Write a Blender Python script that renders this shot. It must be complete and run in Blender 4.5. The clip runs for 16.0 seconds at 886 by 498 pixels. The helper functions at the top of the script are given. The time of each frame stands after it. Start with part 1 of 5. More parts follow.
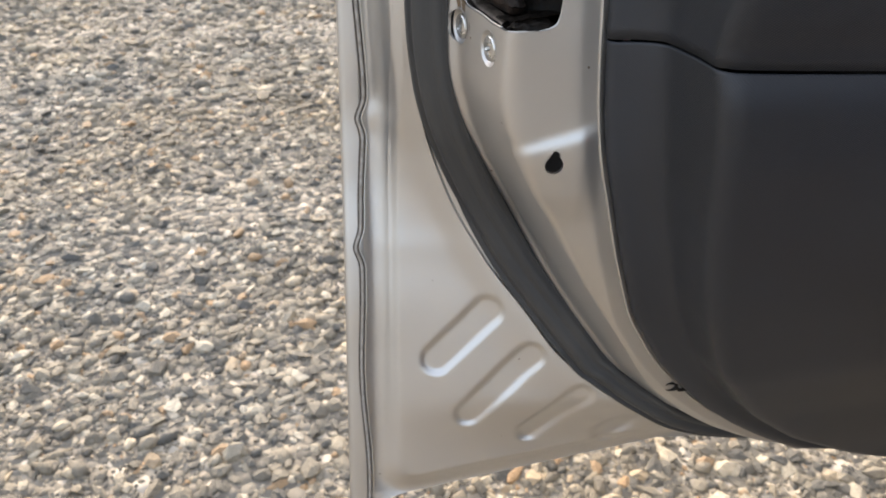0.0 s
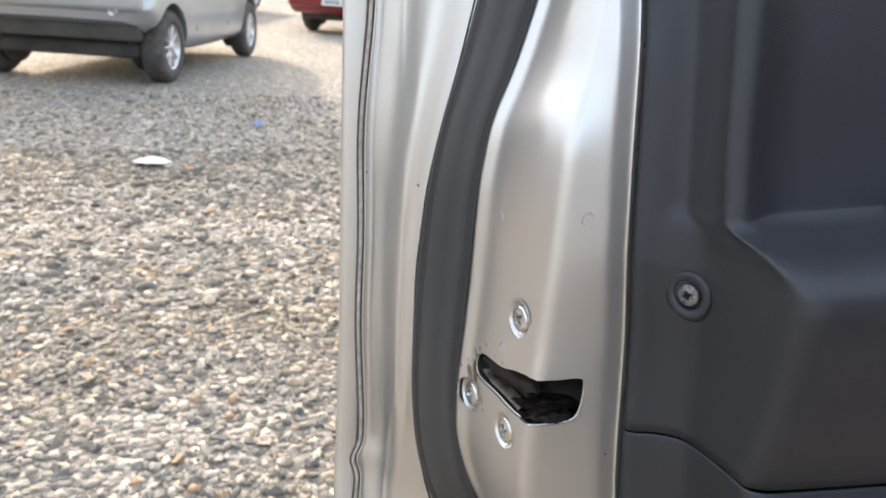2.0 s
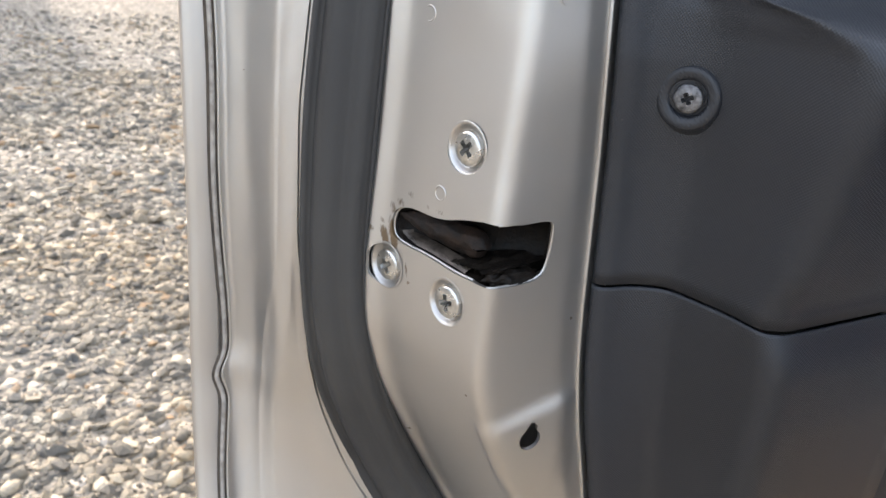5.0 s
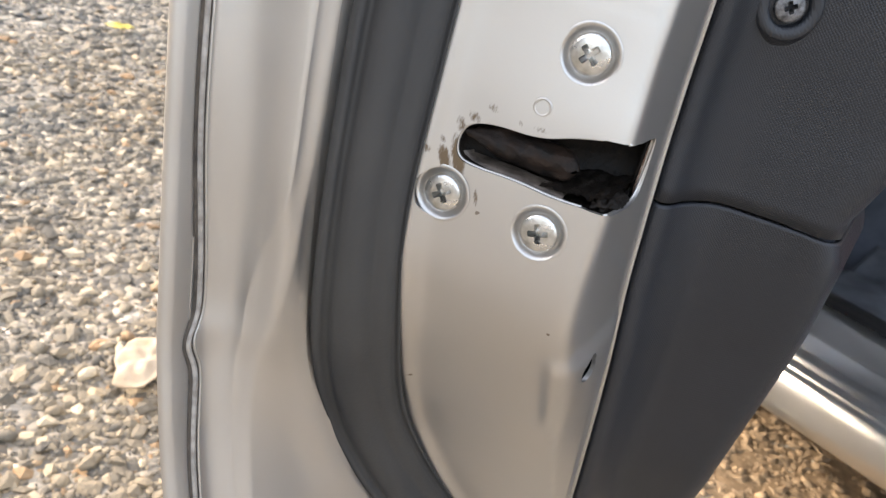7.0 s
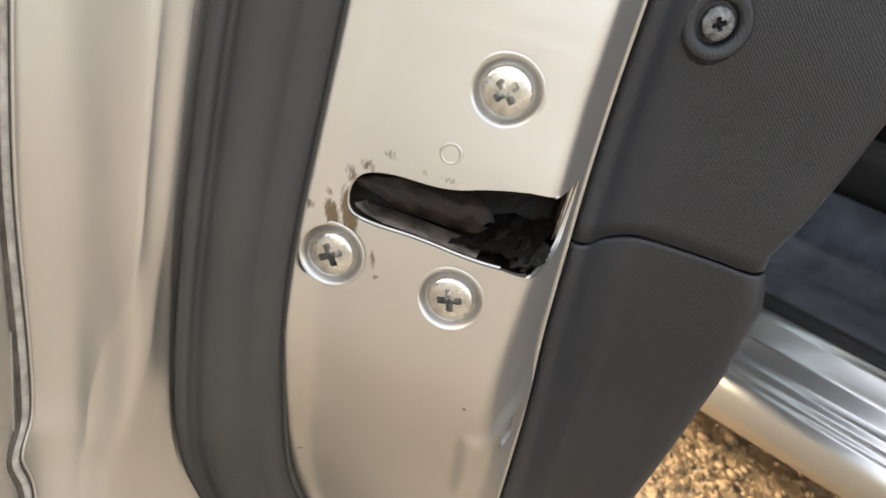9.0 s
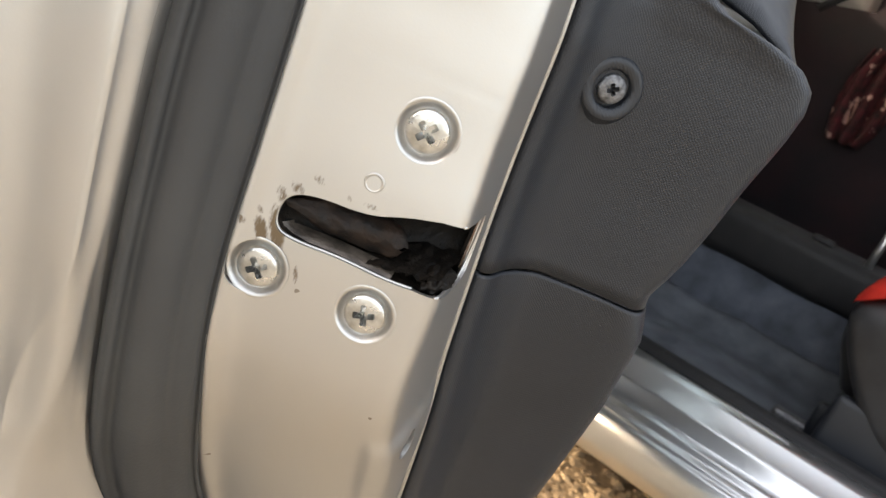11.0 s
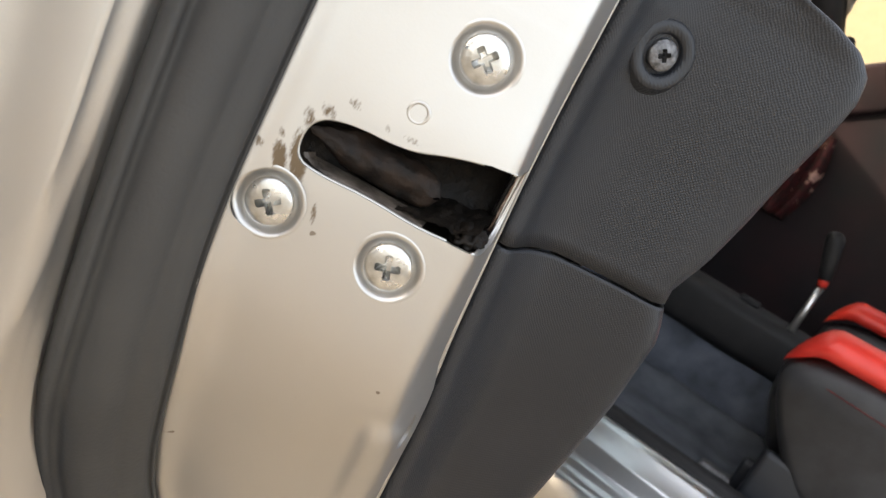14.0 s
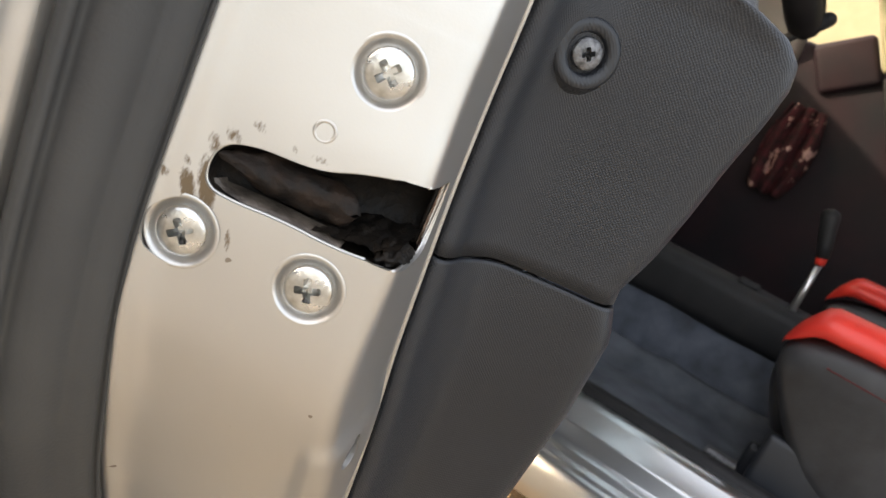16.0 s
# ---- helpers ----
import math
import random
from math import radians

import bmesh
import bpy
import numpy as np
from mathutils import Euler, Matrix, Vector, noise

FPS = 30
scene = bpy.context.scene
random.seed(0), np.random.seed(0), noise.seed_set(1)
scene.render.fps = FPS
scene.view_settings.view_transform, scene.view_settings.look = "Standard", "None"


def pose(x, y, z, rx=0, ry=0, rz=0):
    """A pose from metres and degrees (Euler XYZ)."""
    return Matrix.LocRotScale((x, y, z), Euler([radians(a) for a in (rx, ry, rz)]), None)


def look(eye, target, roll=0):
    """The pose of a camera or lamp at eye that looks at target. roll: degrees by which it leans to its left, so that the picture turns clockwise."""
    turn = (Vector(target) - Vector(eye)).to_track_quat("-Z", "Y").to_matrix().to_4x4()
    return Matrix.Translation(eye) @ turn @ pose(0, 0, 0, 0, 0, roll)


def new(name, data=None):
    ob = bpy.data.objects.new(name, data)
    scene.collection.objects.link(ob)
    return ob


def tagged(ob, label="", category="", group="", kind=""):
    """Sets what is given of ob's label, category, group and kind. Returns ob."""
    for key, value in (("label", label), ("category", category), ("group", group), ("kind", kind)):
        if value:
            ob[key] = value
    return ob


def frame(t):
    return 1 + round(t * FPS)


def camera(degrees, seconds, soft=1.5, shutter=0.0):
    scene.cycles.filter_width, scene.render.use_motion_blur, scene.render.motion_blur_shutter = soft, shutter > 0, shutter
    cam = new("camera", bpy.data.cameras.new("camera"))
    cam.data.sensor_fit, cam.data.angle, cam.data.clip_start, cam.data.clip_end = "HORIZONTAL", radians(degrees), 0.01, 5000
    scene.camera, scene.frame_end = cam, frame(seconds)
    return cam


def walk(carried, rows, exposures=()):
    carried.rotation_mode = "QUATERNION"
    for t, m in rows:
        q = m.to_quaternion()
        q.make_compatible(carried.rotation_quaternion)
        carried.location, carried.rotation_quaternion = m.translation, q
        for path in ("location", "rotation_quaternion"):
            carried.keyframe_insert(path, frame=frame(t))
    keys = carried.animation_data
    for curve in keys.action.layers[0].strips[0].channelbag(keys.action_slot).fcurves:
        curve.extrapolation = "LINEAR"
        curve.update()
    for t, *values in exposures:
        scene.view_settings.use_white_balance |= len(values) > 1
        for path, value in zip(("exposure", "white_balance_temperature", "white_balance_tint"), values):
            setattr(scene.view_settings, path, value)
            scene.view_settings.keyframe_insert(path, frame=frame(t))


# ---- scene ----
cam = camera(58.6, 16.0, soft=1.4)
cam.data.dof.use_dof, cam.data.dof.focus_distance, cam.data.dof.aperture_fstop = True, .28, 27.0
PATH = [
    (0, (0.4, -0.104, 0.866), (-1.271, 0.225, -0.182), 0.8),
    (0.5, (0.393, -0.103, 0.881), (-1.306, 0.288, -0.099), 1.8),
    (1, (0.392, -0.096, 0.918), (-1.353, 0.353, 0.05), 2.2),
    (1.5, (0.376, -0.106, 0.936), (-1.407, 0.371, 0.166), 2.6),
    (2, (0.338, -0.138, 0.96), (-1.481, 0.38, 0.309), 3.8),
    (2.5, (0.331, -0.159, 0.983), (-1.504, 0.394, 0.413), 4.9),
    (3, (0.323, -0.184, 1.005), (-1.524, 0.414, 0.521), 5.4),
    (3.5, (0.316, -0.182, 0.981), (-1.499, 0.494, 0.482), 5.3),
    (4, (0.301, -0.167, 0.932), (-1.414, 0.637, 0.291), 5.4),
    (4.5, (0.269, -0.155, 0.9), (-1.362, 0.749, 0.179), 5.5),
    (7, (0.091, -0.242, 0.841), (-0.741, 1.37, -0.002), 14.9),
    (7.5, (0.066, -0.234, 0.834), (-0.641, 1.446, 0.009), 16.5),
    (8, (0.054, -0.187, 0.81), (-0.592, 1.552, 0.062), 18.1),
    (8.5, (0.034, -0.18, 0.826), (-0.448, 1.595, 0.041), 18.2),
    (9, (0.052, -0.199, 0.848), (-0.45, 1.541, 0.0), 16.6),
    (9.5, (0.066, -0.216, 0.856), (-0.375, 1.542, 0.011), 17.5),
    (10, (0.07, -0.226, 0.869), (-0.327, 1.562, 0.066), 18.8),
    (12.5, (0.034, -0.218, 0.816), (-0.223, 1.692, 0.281), 27.1),
    (13, (0.035, -0.216, 0.814), (-0.204, 1.704, 0.308), 27.6),
    (13.5, (0.036, -0.213, 0.809), (-0.191, 1.712, 0.314), 27.9),
    (14, (0.036, -0.21, 0.805), (-0.179, 1.714, 0.301), 28.1),
    (14.5, (0.04, -0.208, 0.809), (-0.16, 1.719, 0.313), 27.9),
    (15, (0.039, -0.208, 0.812), (-0.158, 1.725, 0.341), 27.9),
    (15.5, (0.04, -0.206, 0.813), (-0.165, 1.727, 0.343), 27.0),
    (16, (0.054, -0.2, 0.818), (-0.171, 1.721, 0.307), 24.5),
]
EXPOSURES = [(0, 1.1, 6850, 13), (1, 1.55, 6600, 13), (2, 1.45, 6700, 13), (3, 1.08, 6700, 13), (4.5, 1.47, 6700, 13), (7, 1.45, 6800, 14), (7.5, 1.35, 6900, 14), (8.5, 1.62, 7800, 12), (9, 1.6, 7650, 12), (10, 1.67, 7650, 12), (12.5, 1.65, 7550, 13), (16, 1.62, 7550, 13)]
walk(cam, [(t, look(eye, target, roll)) for t, eye, target, roll in PATH], EXPOSURES)

from mathutils.bvhtree import BVHTree

# ---- world and sun ----
SUN_AZ, SUN_EL = math.atan2(-0.962, -0.272), radians(21.5)
world = bpy.data.worlds.new("world")
scene.world = world
world.use_nodes = True
wn = world.node_tree
sky = wn.nodes.new("ShaderNodeTexSky")
sky.sky_type, sky.sun_disc = "NISHITA", False
sky.sun_elevation, sky.sun_rotation = SUN_EL, SUN_AZ
sky.air_density, sky.dust_density = 1.0, 3.4
wn.nodes["Background"].inputs["Strength"].default_value = 0.15
# thin high haze all over the sky
haze = wn.nodes.new("ShaderNodeMix")
haze.data_type, haze.blend_type = "RGBA", "ADD"
haze.inputs["Factor"].default_value = 1.0
haze.inputs["B"].default_value = (2.5, 2.7, 2.95, 1)
wn.links.new(sky.outputs[0], haze.inputs["A"])
wn.links.new(haze.outputs["Result"], wn.nodes["Background"].inputs["Color"])
lamp = bpy.data.lights.new("sun", "SUN")
lamp.energy, lamp.angle, lamp.color = 2.0, radians(1.6), (1.0, 0.9, 0.76)
sun = new("sun", lamp)
sun.matrix_world = look((-9.62, -2.72, 3.94), (0, 0, 0))

# ---- materials ----


def nodes_of(name):
    m = bpy.data.materials.new(name)
    m.use_nodes = True
    return m, m.node_tree, m.node_tree.nodes["Principled BSDF"]


def material(name, c1, c2, rough=0.5, metal=0.0, scale=30.0, bump=0.0, bump_scale=200.0, coat=0.0, detail=4.0, rough2=None, spec=0.5, island=0.0):
    """Two colours mixed by noise, roughness varied by the same noise, and a fine bump."""
    m, nt, p = nodes_of(name)
    tc = nt.nodes.new("ShaderNodeTexCoord")
    n1 = nt.nodes.new("ShaderNodeTexNoise")
    n1.inputs["Scale"].default_value, n1.inputs["Detail"].default_value = scale, detail
    nt.links.new(tc.outputs["Object"], n1.inputs["Vector"])
    ramp = nt.nodes.new("ShaderNodeValToRGB")
    ramp.color_ramp.elements[0].position, ramp.color_ramp.elements[1].position = 0.3, 0.7
    ramp.color_ramp.elements[0].color, ramp.color_ramp.elements[1].color = (*c1, 1), (*c2, 1)
    nt.links.new(n1.outputs["Fac"], ramp.inputs["Fac"])
    nt.links.new(ramp.outputs["Color"], p.inputs["Base Color"])
    mr = nt.nodes.new("ShaderNodeMapRange")
    mr.inputs["To Min"].default_value, mr.inputs["To Max"].default_value = rough, rough if rough2 is None else rough2
    nt.links.new(n1.outputs["Fac"], mr.inputs["Value"])
    nt.links.new(mr.outputs["Result"], p.inputs["Roughness"])
    p.inputs["Metallic"].default_value = metal
    p.inputs["Coat Weight"].default_value = coat
    p.inputs["Specular IOR Level"].default_value = spec
    if bump:
        n2 = nt.nodes.new("ShaderNodeTexNoise")
        n2.inputs["Scale"].default_value, n2.inputs["Detail"].default_value = bump_scale, 3.0
        nt.links.new(tc.outputs["Object"], n2.inputs["Vector"])
        b = nt.nodes.new("ShaderNodeBump")
        b.inputs["Strength"].default_value, b.inputs["Distance"].default_value = bump, 0.001
        nt.links.new(n2.outputs["Fac"], b.inputs["Height"])
        nt.links.new(b.outputs["Normal"], p.inputs["Normal"])
    return m


SILVER = material("silver_paint", (0.545, 0.530, 0.508), (0.585, 0.570, 0.547), 0.36, 0.95, 6.0, 0.03, 1400.0, 0.1, rough2=0.45)
RUBBER = material("rubber", (0.021, 0.022, 0.024), (0.050, 0.048, 0.045), 0.42, 0.0, 11.0, 0.15, 700.0, rough2=0.7)
PLASTIC = material("grained_plastic", (0.0110, 0.0130, 0.0172), (0.0160, 0.0185, 0.0240), 0.42, 0.0, 9.0, 0.0, rough2=0.52, spec=0.55)


def woven_grain(m, pitch, strength, depth):
    """A pressed cross-weave grain: crossed ripples, bent a little by noise."""
    nt = m.node_tree

    def node(op, a, b):
        n = nt.nodes.new("ShaderNodeMath")
        n.operation = op
        for k, v in enumerate((a, b)):
            if isinstance(v, (int, float)):
                n.inputs[k].default_value = v
            elif v is not None:
                nt.links.new(v, n.inputs[k])
        return n.outputs[0]

    tc = nt.nodes.new("ShaderNodeTexCoord")
    sp = nt.nodes.new("ShaderNodeSeparateXYZ")
    nt.links.new(tc.outputs["Object"], sp.inputs[0])
    wob = nt.nodes.new("ShaderNodeTexNoise")
    wob.inputs["Scale"].default_value, wob.inputs["Detail"].default_value = 260.0, 2.0
    nt.links.new(tc.outputs["Object"], wob.inputs["Vector"])
    bend = node("MULTIPLY", wob.outputs["Fac"], pitch * .7)
    k = 2 * math.pi / pitch
    u = node("ADD", node("ADD", node("MULTIPLY", sp.outputs["X"], .88), node("MULTIPLY", sp.outputs["Y"], .62)), bend)
    v = node("ADD", sp.outputs["Z"], bend)
    h = node("MULTIPLY", node("SINE", node("MULTIPLY", u, k), None), node("SINE", node("MULTIPLY", v, k), None))
    b = nt.nodes.new("ShaderNodeBump")
    b.inputs["Strength"].default_value, b.inputs["Distance"].default_value = strength, depth
    nt.links.new(h, b.inputs["Height"])
    nt.links.new(b.outputs["Normal"], nt.nodes["Principled BSDF"].inputs["Normal"])


woven_grain(PLASTIC, .0013, .6, .00011)


def stained_paint():
    """The silver paint with smudges of dried brown grease near the latch and sparse dark specks."""
    m = material("stained_silver_paint", (0.545, 0.530, 0.508), (0.585, 0.570, 0.547), 0.36, 0.95, 6.0, 0.03, 1400.0, 0.1, rough2=0.45)
    nt = m.node_tree
    p = nt.nodes["Principled BSDF"]
    paint = p.inputs["Base Color"].links[0].from_socket

    def math_node(op, a, b=None, clamp=False):
        n = nt.nodes.new("ShaderNodeMath")
        n.operation, n.use_clamp = op, clamp
        for k, v in enumerate((a, b)):
            if v is None:
                continue
            if isinstance(v, (int, float)):
                n.inputs[k].default_value = v
            else:
                nt.links.new(v, n.inputs[k])
        return n.outputs[0]

    tc = nt.nodes.new("ShaderNodeTexCoord")
    sp = nt.nodes.new("ShaderNodeSeparateXYZ")
    nt.links.new(tc.outputs["Object"], sp.inputs[0])
    z = sp.outputs["Z"]
    x = math_node("ADD", math_node("ADD", sp.outputs["X"], -.0025), math_node("MULTIPLY", math_node("SUBTRACT", z, .7545), .32))
    total = None
    # centre x, centre z, half width, half height, weight
    for cx, cz, hw, hh, wt in ((-.0352, .7545, .0034, .0092, 1.0), (-.0402, .7522, .0028, .0065, .85), (-.0452, .7546, .0018, .0022, .6), (-.0402, .7590, .0013, .0022, .6), (-.0335, .7655, .0024, .0042, .62),
                               (-.0285, .7695, .0030, .0030, .62), (-.0215, .7745, .0028, .0022, .5), (-.0120, .7725, .0012, .0016, .5), (-.0050, .7728, .0035, .0016, .5), (-.0290, .7425, .0013, .0050, .6), (-.0400, .7487, .0040, .0012, .6)):
        dx = math_node("DIVIDE", math_node("SUBTRACT", x, cx), hw)
        dz = math_node("DIVIDE", math_node("SUBTRACT", z, cz), hh)
        r2 = math_node("ADD", math_node("MULTIPLY", dx, dx), math_node("MULTIPLY", dz, dz))
        f = math_node("MULTIPLY", math_node("SUBTRACT", 1.0, r2, True), wt)
        total = f if total is None else math_node("MAXIMUM", total, f)
    # only the shut face, not the side face
    streak = nt.nodes.new("ShaderNodeMapping")
    streak.inputs["Scale"].default_value = (1.0, .3, .28)
    nt.links.new(tc.outputs["Object"], streak.inputs["Vector"])
    n1 = nt.nodes.new("ShaderNodeTexNoise")
    n1.inputs["Scale"].default_value, n1.inputs["Detail"].default_value, n1.inputs["Roughness"].default_value = 1500.0, 6.0, .7
    nt.links.new(streak.outputs[0], n1.inputs["Vector"])
    v = math_node("ADD", math_node("MULTIPLY", total, .74), math_node("MULTIPLY", n1.outputs["Fac"], 1.0))
    ramp = nt.nodes.new("ShaderNodeMapRange")
    ramp.inputs["From Min"].default_value, ramp.inputs["From Max"].default_value = .74, .98
    nt.links.new(v, ramp.inputs["Value"])
    mask = math_node("MULTIPLY", math_node("MULTIPLY", ramp.outputs["Result"], math_node("GREATER_THAN", total, .001)), .95, True)
    # sparse specks
    n2 = nt.nodes.new("ShaderNodeTexNoise")
    n2.inputs["Scale"].default_value, n2.inputs["Detail"].default_value = 170.0, 1.0
    nt.links.new(tc.outputs["Object"], n2.inputs["Vector"])
    speck = nt.nodes.new("ShaderNodeMapRange")
    speck.inputs["From Min"].default_value, speck.inputs["From Max"].default_value = .800, .815
    nt.links.new(n2.outputs["Fac"], speck.inputs["Value"])
    mask = math_node("MAXIMUM", mask, math_node("MULTIPLY", speck.outputs["Result"], .8))
    mx = nt.nodes.new("ShaderNodeMix")
    mx.data_type = "RGBA"
    nt.links.new(mask, mx.inputs["Factor"])
    nt.links.new(paint, mx.inputs["A"])
    mx.inputs["B"].default_value = (.11, .064, .022, 1)
    nt.links.new(mx.outputs["Result"], p.inputs["Base Color"])
    # uneven pressed sheet under the fine paint texture
    wave = nt.nodes.new("ShaderNodeTexNoise")
    wave.inputs["Scale"].default_value, wave.inputs["Detail"].default_value = 38.0, 2.0
    nt.links.new(tc.outputs["Object"], wave.inputs["Vector"])
    wb = nt.nodes.new("ShaderNodeBump")
    wb.inputs["Strength"].default_value, wb.inputs["Distance"].default_value = .10, .0022
    nt.links.new(wave.outputs["Fac"], wb.inputs["Height"])
    fine = p.inputs["Normal"].links[0].from_node
    nt.links.new(wb.outputs["Normal"], fine.inputs["Normal"])
    nt.links.new(math_node("MULTIPLY", math_node("SUBTRACT", 1.0, mask), .95), p.inputs["Metallic"])
    return m


PANEL_PAINT = stained_paint()
ZINC = material("zinc", (0.40, 0.39, 0.36), (0.76, 0.76, 0.75), 0.36, 1.0, 190.0, 0.12, 700.0, rough2=0.22)
STEEL_DARK = material("dark_steel", (0.05, 0.05, 0.05), (0.26, 0.26, 0.27), 0.42, 0.8, 520.0, 0.3, 900.0, rough2=0.6)
GREASE = material("greasy_black", (0.003, 0.003, 0.003), (0.013, 0.009, 0.006), 0.42, 0.0, 260.0, .6, 500.0, rough2=0.7, spec=.18)
CLAW = material("worn_greasy_claw", (0.006, 0.0055, 0.0055), (0.030, 0.018, 0.012), 0.5, 0.0, 170.0, .7, 420.0, rough2=0.7, spec=.25)
GREASY_STEEL = material("greasy_steel", (0.03, 0.024, 0.019), (0.13, 0.105, 0.085), 0.36, 0.3, 170.0, 0.4, 600.0, rough2=0.5)
BLACK = material("black", (0.007, 0.007, 0.008), (0.013, 0.013, 0.014), 0.65, 0.0, 20.0, 0.3, 90.0, spec=0.4)
SEALER = material("seam_sealer", (0.26, 0.235, 0.205), (0.46, 0.425, 0.385), 0.5, 0.3, 240.0, 0.5, 500.0)
SEAM_DARK = material("seam_dark_brown", (.035, .028, .022), (.10, .08, .06), .8, 0.0, 180.0, .5, 500.0)
RUST = material("rust", (.20, .09, .05), (.55, .42, .34), .5, .5, 500.0, .4, 700.0, rough2=.8)
# the car's silver, smoother, with reflected sky put in as a lighter, bluer base
SILL_PAINT = material("skylit_silver_paint", (0.64, 0.65, 0.66), (0.70, 0.71, 0.72), 0.27, 1.0, 3.0, 0.0, rough2=0.33, coat=0.1)
CARPET = material("carpet", (0.030, 0.036, 0.048), (0.105, 0.120, 0.150), 0.95, 0.0, 12.0, 0.8, 600.0)
MAT = material("rubber_mat", (0.045, 0.052, 0.064), (0.105, 0.118, 0.140), 0.55, 0.0, 16.0, 0.5, 300.0, rough2=.75)
SEAT_BLACK = material("black_leatherette", (0.018, 0.018, 0.020), (0.034, 0.035, 0.038), 0.4, 0.0, 20.0, 0.4, 300.0, rough2=0.55)
PIPING = material("dark_red_piping", (.12, .02, .02), (.20, .03, .03), .6, 0.0, 60.0)
SEAT_RED = material("red_leatherette", (0.62, 0.03, 0.02), (0.72, 0.045, 0.03), 0.4, 0.0, 20.0, 0.3, 300.0)
CREAM = material("cream_trim", (0.27, 0.235, 0.14), (0.30, 0.265, 0.165), 0.6, 0.0, 10.0)
GREY_WALL = material("grey_plaster", (.15, .145, .135), (.20, .195, .18), .9, 0.0, 2.0, .4, 60.0)
FAR_CARD = material("far_card", (.009, .010, .013), (.024, .011, .014), .6, 0.0, 5.0, .3, 300.0, spec=.2)
GLASS = material("car_glass", (0.12, 0.16, 0.16), (0.15, 0.19, 0.19), 0.08, 0.0, 3.0, spec=0.5)
SCREEN = material("windscreen_glass", (.50, .56, .55), (.54, .60, .58), .03, 0.0, 3.0)
SCREEN.node_tree.nodes["Principled BSDF"].inputs["Transmission Weight"].default_value = 1.0
# dark plastic and tyre colours are lifted to imitate glare over the parked cars
GLARE_DARK = material("glare_lightened_dark_plastic", (0.040, 0.038, 0.035), (0.085, 0.078, 0.068), 0.8, 0.0, 6.0)
TYRE = material("tyre", (0.035, 0.033, 0.031), (0.095, 0.086, 0.075), 0.85, 0.0, 20.0, 0.4, 90.0)
ALLOY = material("alloy", (0.5, 0.5, 0.5), (0.6, 0.6, 0.6), 0.3, 0.9, 30.0)
CAR_SILVER = material("pale_silver_paint", (0.36, 0.375, 0.40), (0.42, 0.435, 0.46), 0.3, 0.6, 3.0, coat=0.6)
CAR_RED = material("red_paint", (0.17, 0.010, 0.014), (0.21, 0.014, 0.018), 0.3, 0.2, 3.0, coat=0.8)
CAR_DARK = material("maroon_paint", (0.022, 0.006, 0.007), (0.032, 0.009, 0.010), 0.4, 0.0, 3.0, coat=0.3)
LAMP_RED = material("red_lens", (0.6, 0.02, 0.015), (0.7, 0.04, 0.02), 0.15, 0.0, 30.0, coat=1.0)
LAMP_DEEP = material("dark_red_lens", (0.26, 0.012, 0.012), (0.34, 0.02, 0.015), 0.18, 0.0, 30.0, coat=1.0)
LAMP_AMBER = material("amber_lens", (0.7, 0.35, 0.1), (0.8, 0.5, 0.2), 0.15, 0.0, 30.0, coat=1.0)
PLATE = material("plate_white", (0.62, 0.63, 0.64), (0.70, 0.70, 0.70), 0.5, 0.0, 30.0)
INK = material("plate_ink", (0.10, 0.11, 0.14), (0.14, 0.15, 0.18), 0.5, 0.0, 30.0)
WHITE = material("white_paper", (0.58, 0.58, 0.57), (0.68, 0.68, 0.67), 0.7, 0.0, 30.0)
BOARD = material("pale_blue_board", (.45, .52, .62), (.55, .62, .70), .6, 0.0, 6.0)
PAPER = material("tan_paper", (.34, .25, .16), (.52, .43, .32), .8, 0.0, 30.0)
BLUE = material("blue_plastic", (.05, .16, .45), (.08, .25, .6), .4, 0.0, 30.0)
YELLOW = material("yellow_plastic", (.65, .5, .08), (.75, .6, .15), .4, 0.0, 30.0)
TAN_STONE = material("tan_stones", (.17, .12, .072), (.42, .30, .18), .8, 0.0, 55.0, .6, 400.0)
SAND = material("sandy_dirt", (.17, .115, .064), (.29, .20, .115), .95, 0.0, 60.0, .9, 500.0, detail=8.0)
BARK = material("bark", (.10, .085, .07), (.2, .18, .15), .9, 0.0, 6.0)
GRASS = material("grass", (0.16, 0.22, 0.06), (0.30, 0.36, 0.12), 0.9, 0.0, 1.5, detail=8.0)
LEAVES = material("leaves", (0.15, 0.21, 0.07), (0.28, 0.35, 0.14), 0.8, 0.0, 2.0, detail=6.0)

for green in (GRASS, LEAVES):
    # leaves let some light through
    nt = green.node_tree
    p = nt.nodes["Principled BSDF"]
    tl, mix = nt.nodes.new("ShaderNodeBsdfTranslucent"), nt.nodes.new("ShaderNodeMixShader")
    nt.links.new(p.inputs["Base Color"].links[0].from_socket, tl.inputs["Color"])
    mix.inputs[0].default_value = .55
    nt.links.new(p.outputs[0], mix.inputs[1])
    nt.links.new(tl.outputs[0], mix.inputs[2])
    nt.links.new(mix.outputs[0], nt.nodes["Material Output"].inputs["Surface"])

# ---- mesh helpers ----


def mesh_of(name, verts, faces, smooth=True):
    me = bpy.data.meshes.new(name)
    me.from_pydata([tuple(map(float, v)) for v in verts], [], [tuple(map(int, f)) for f in faces])
    me.validate()
    me.update()
    if smooth:
        me.polygons.foreach_set("use_smooth", [True] * len(me.polygons))
    return me


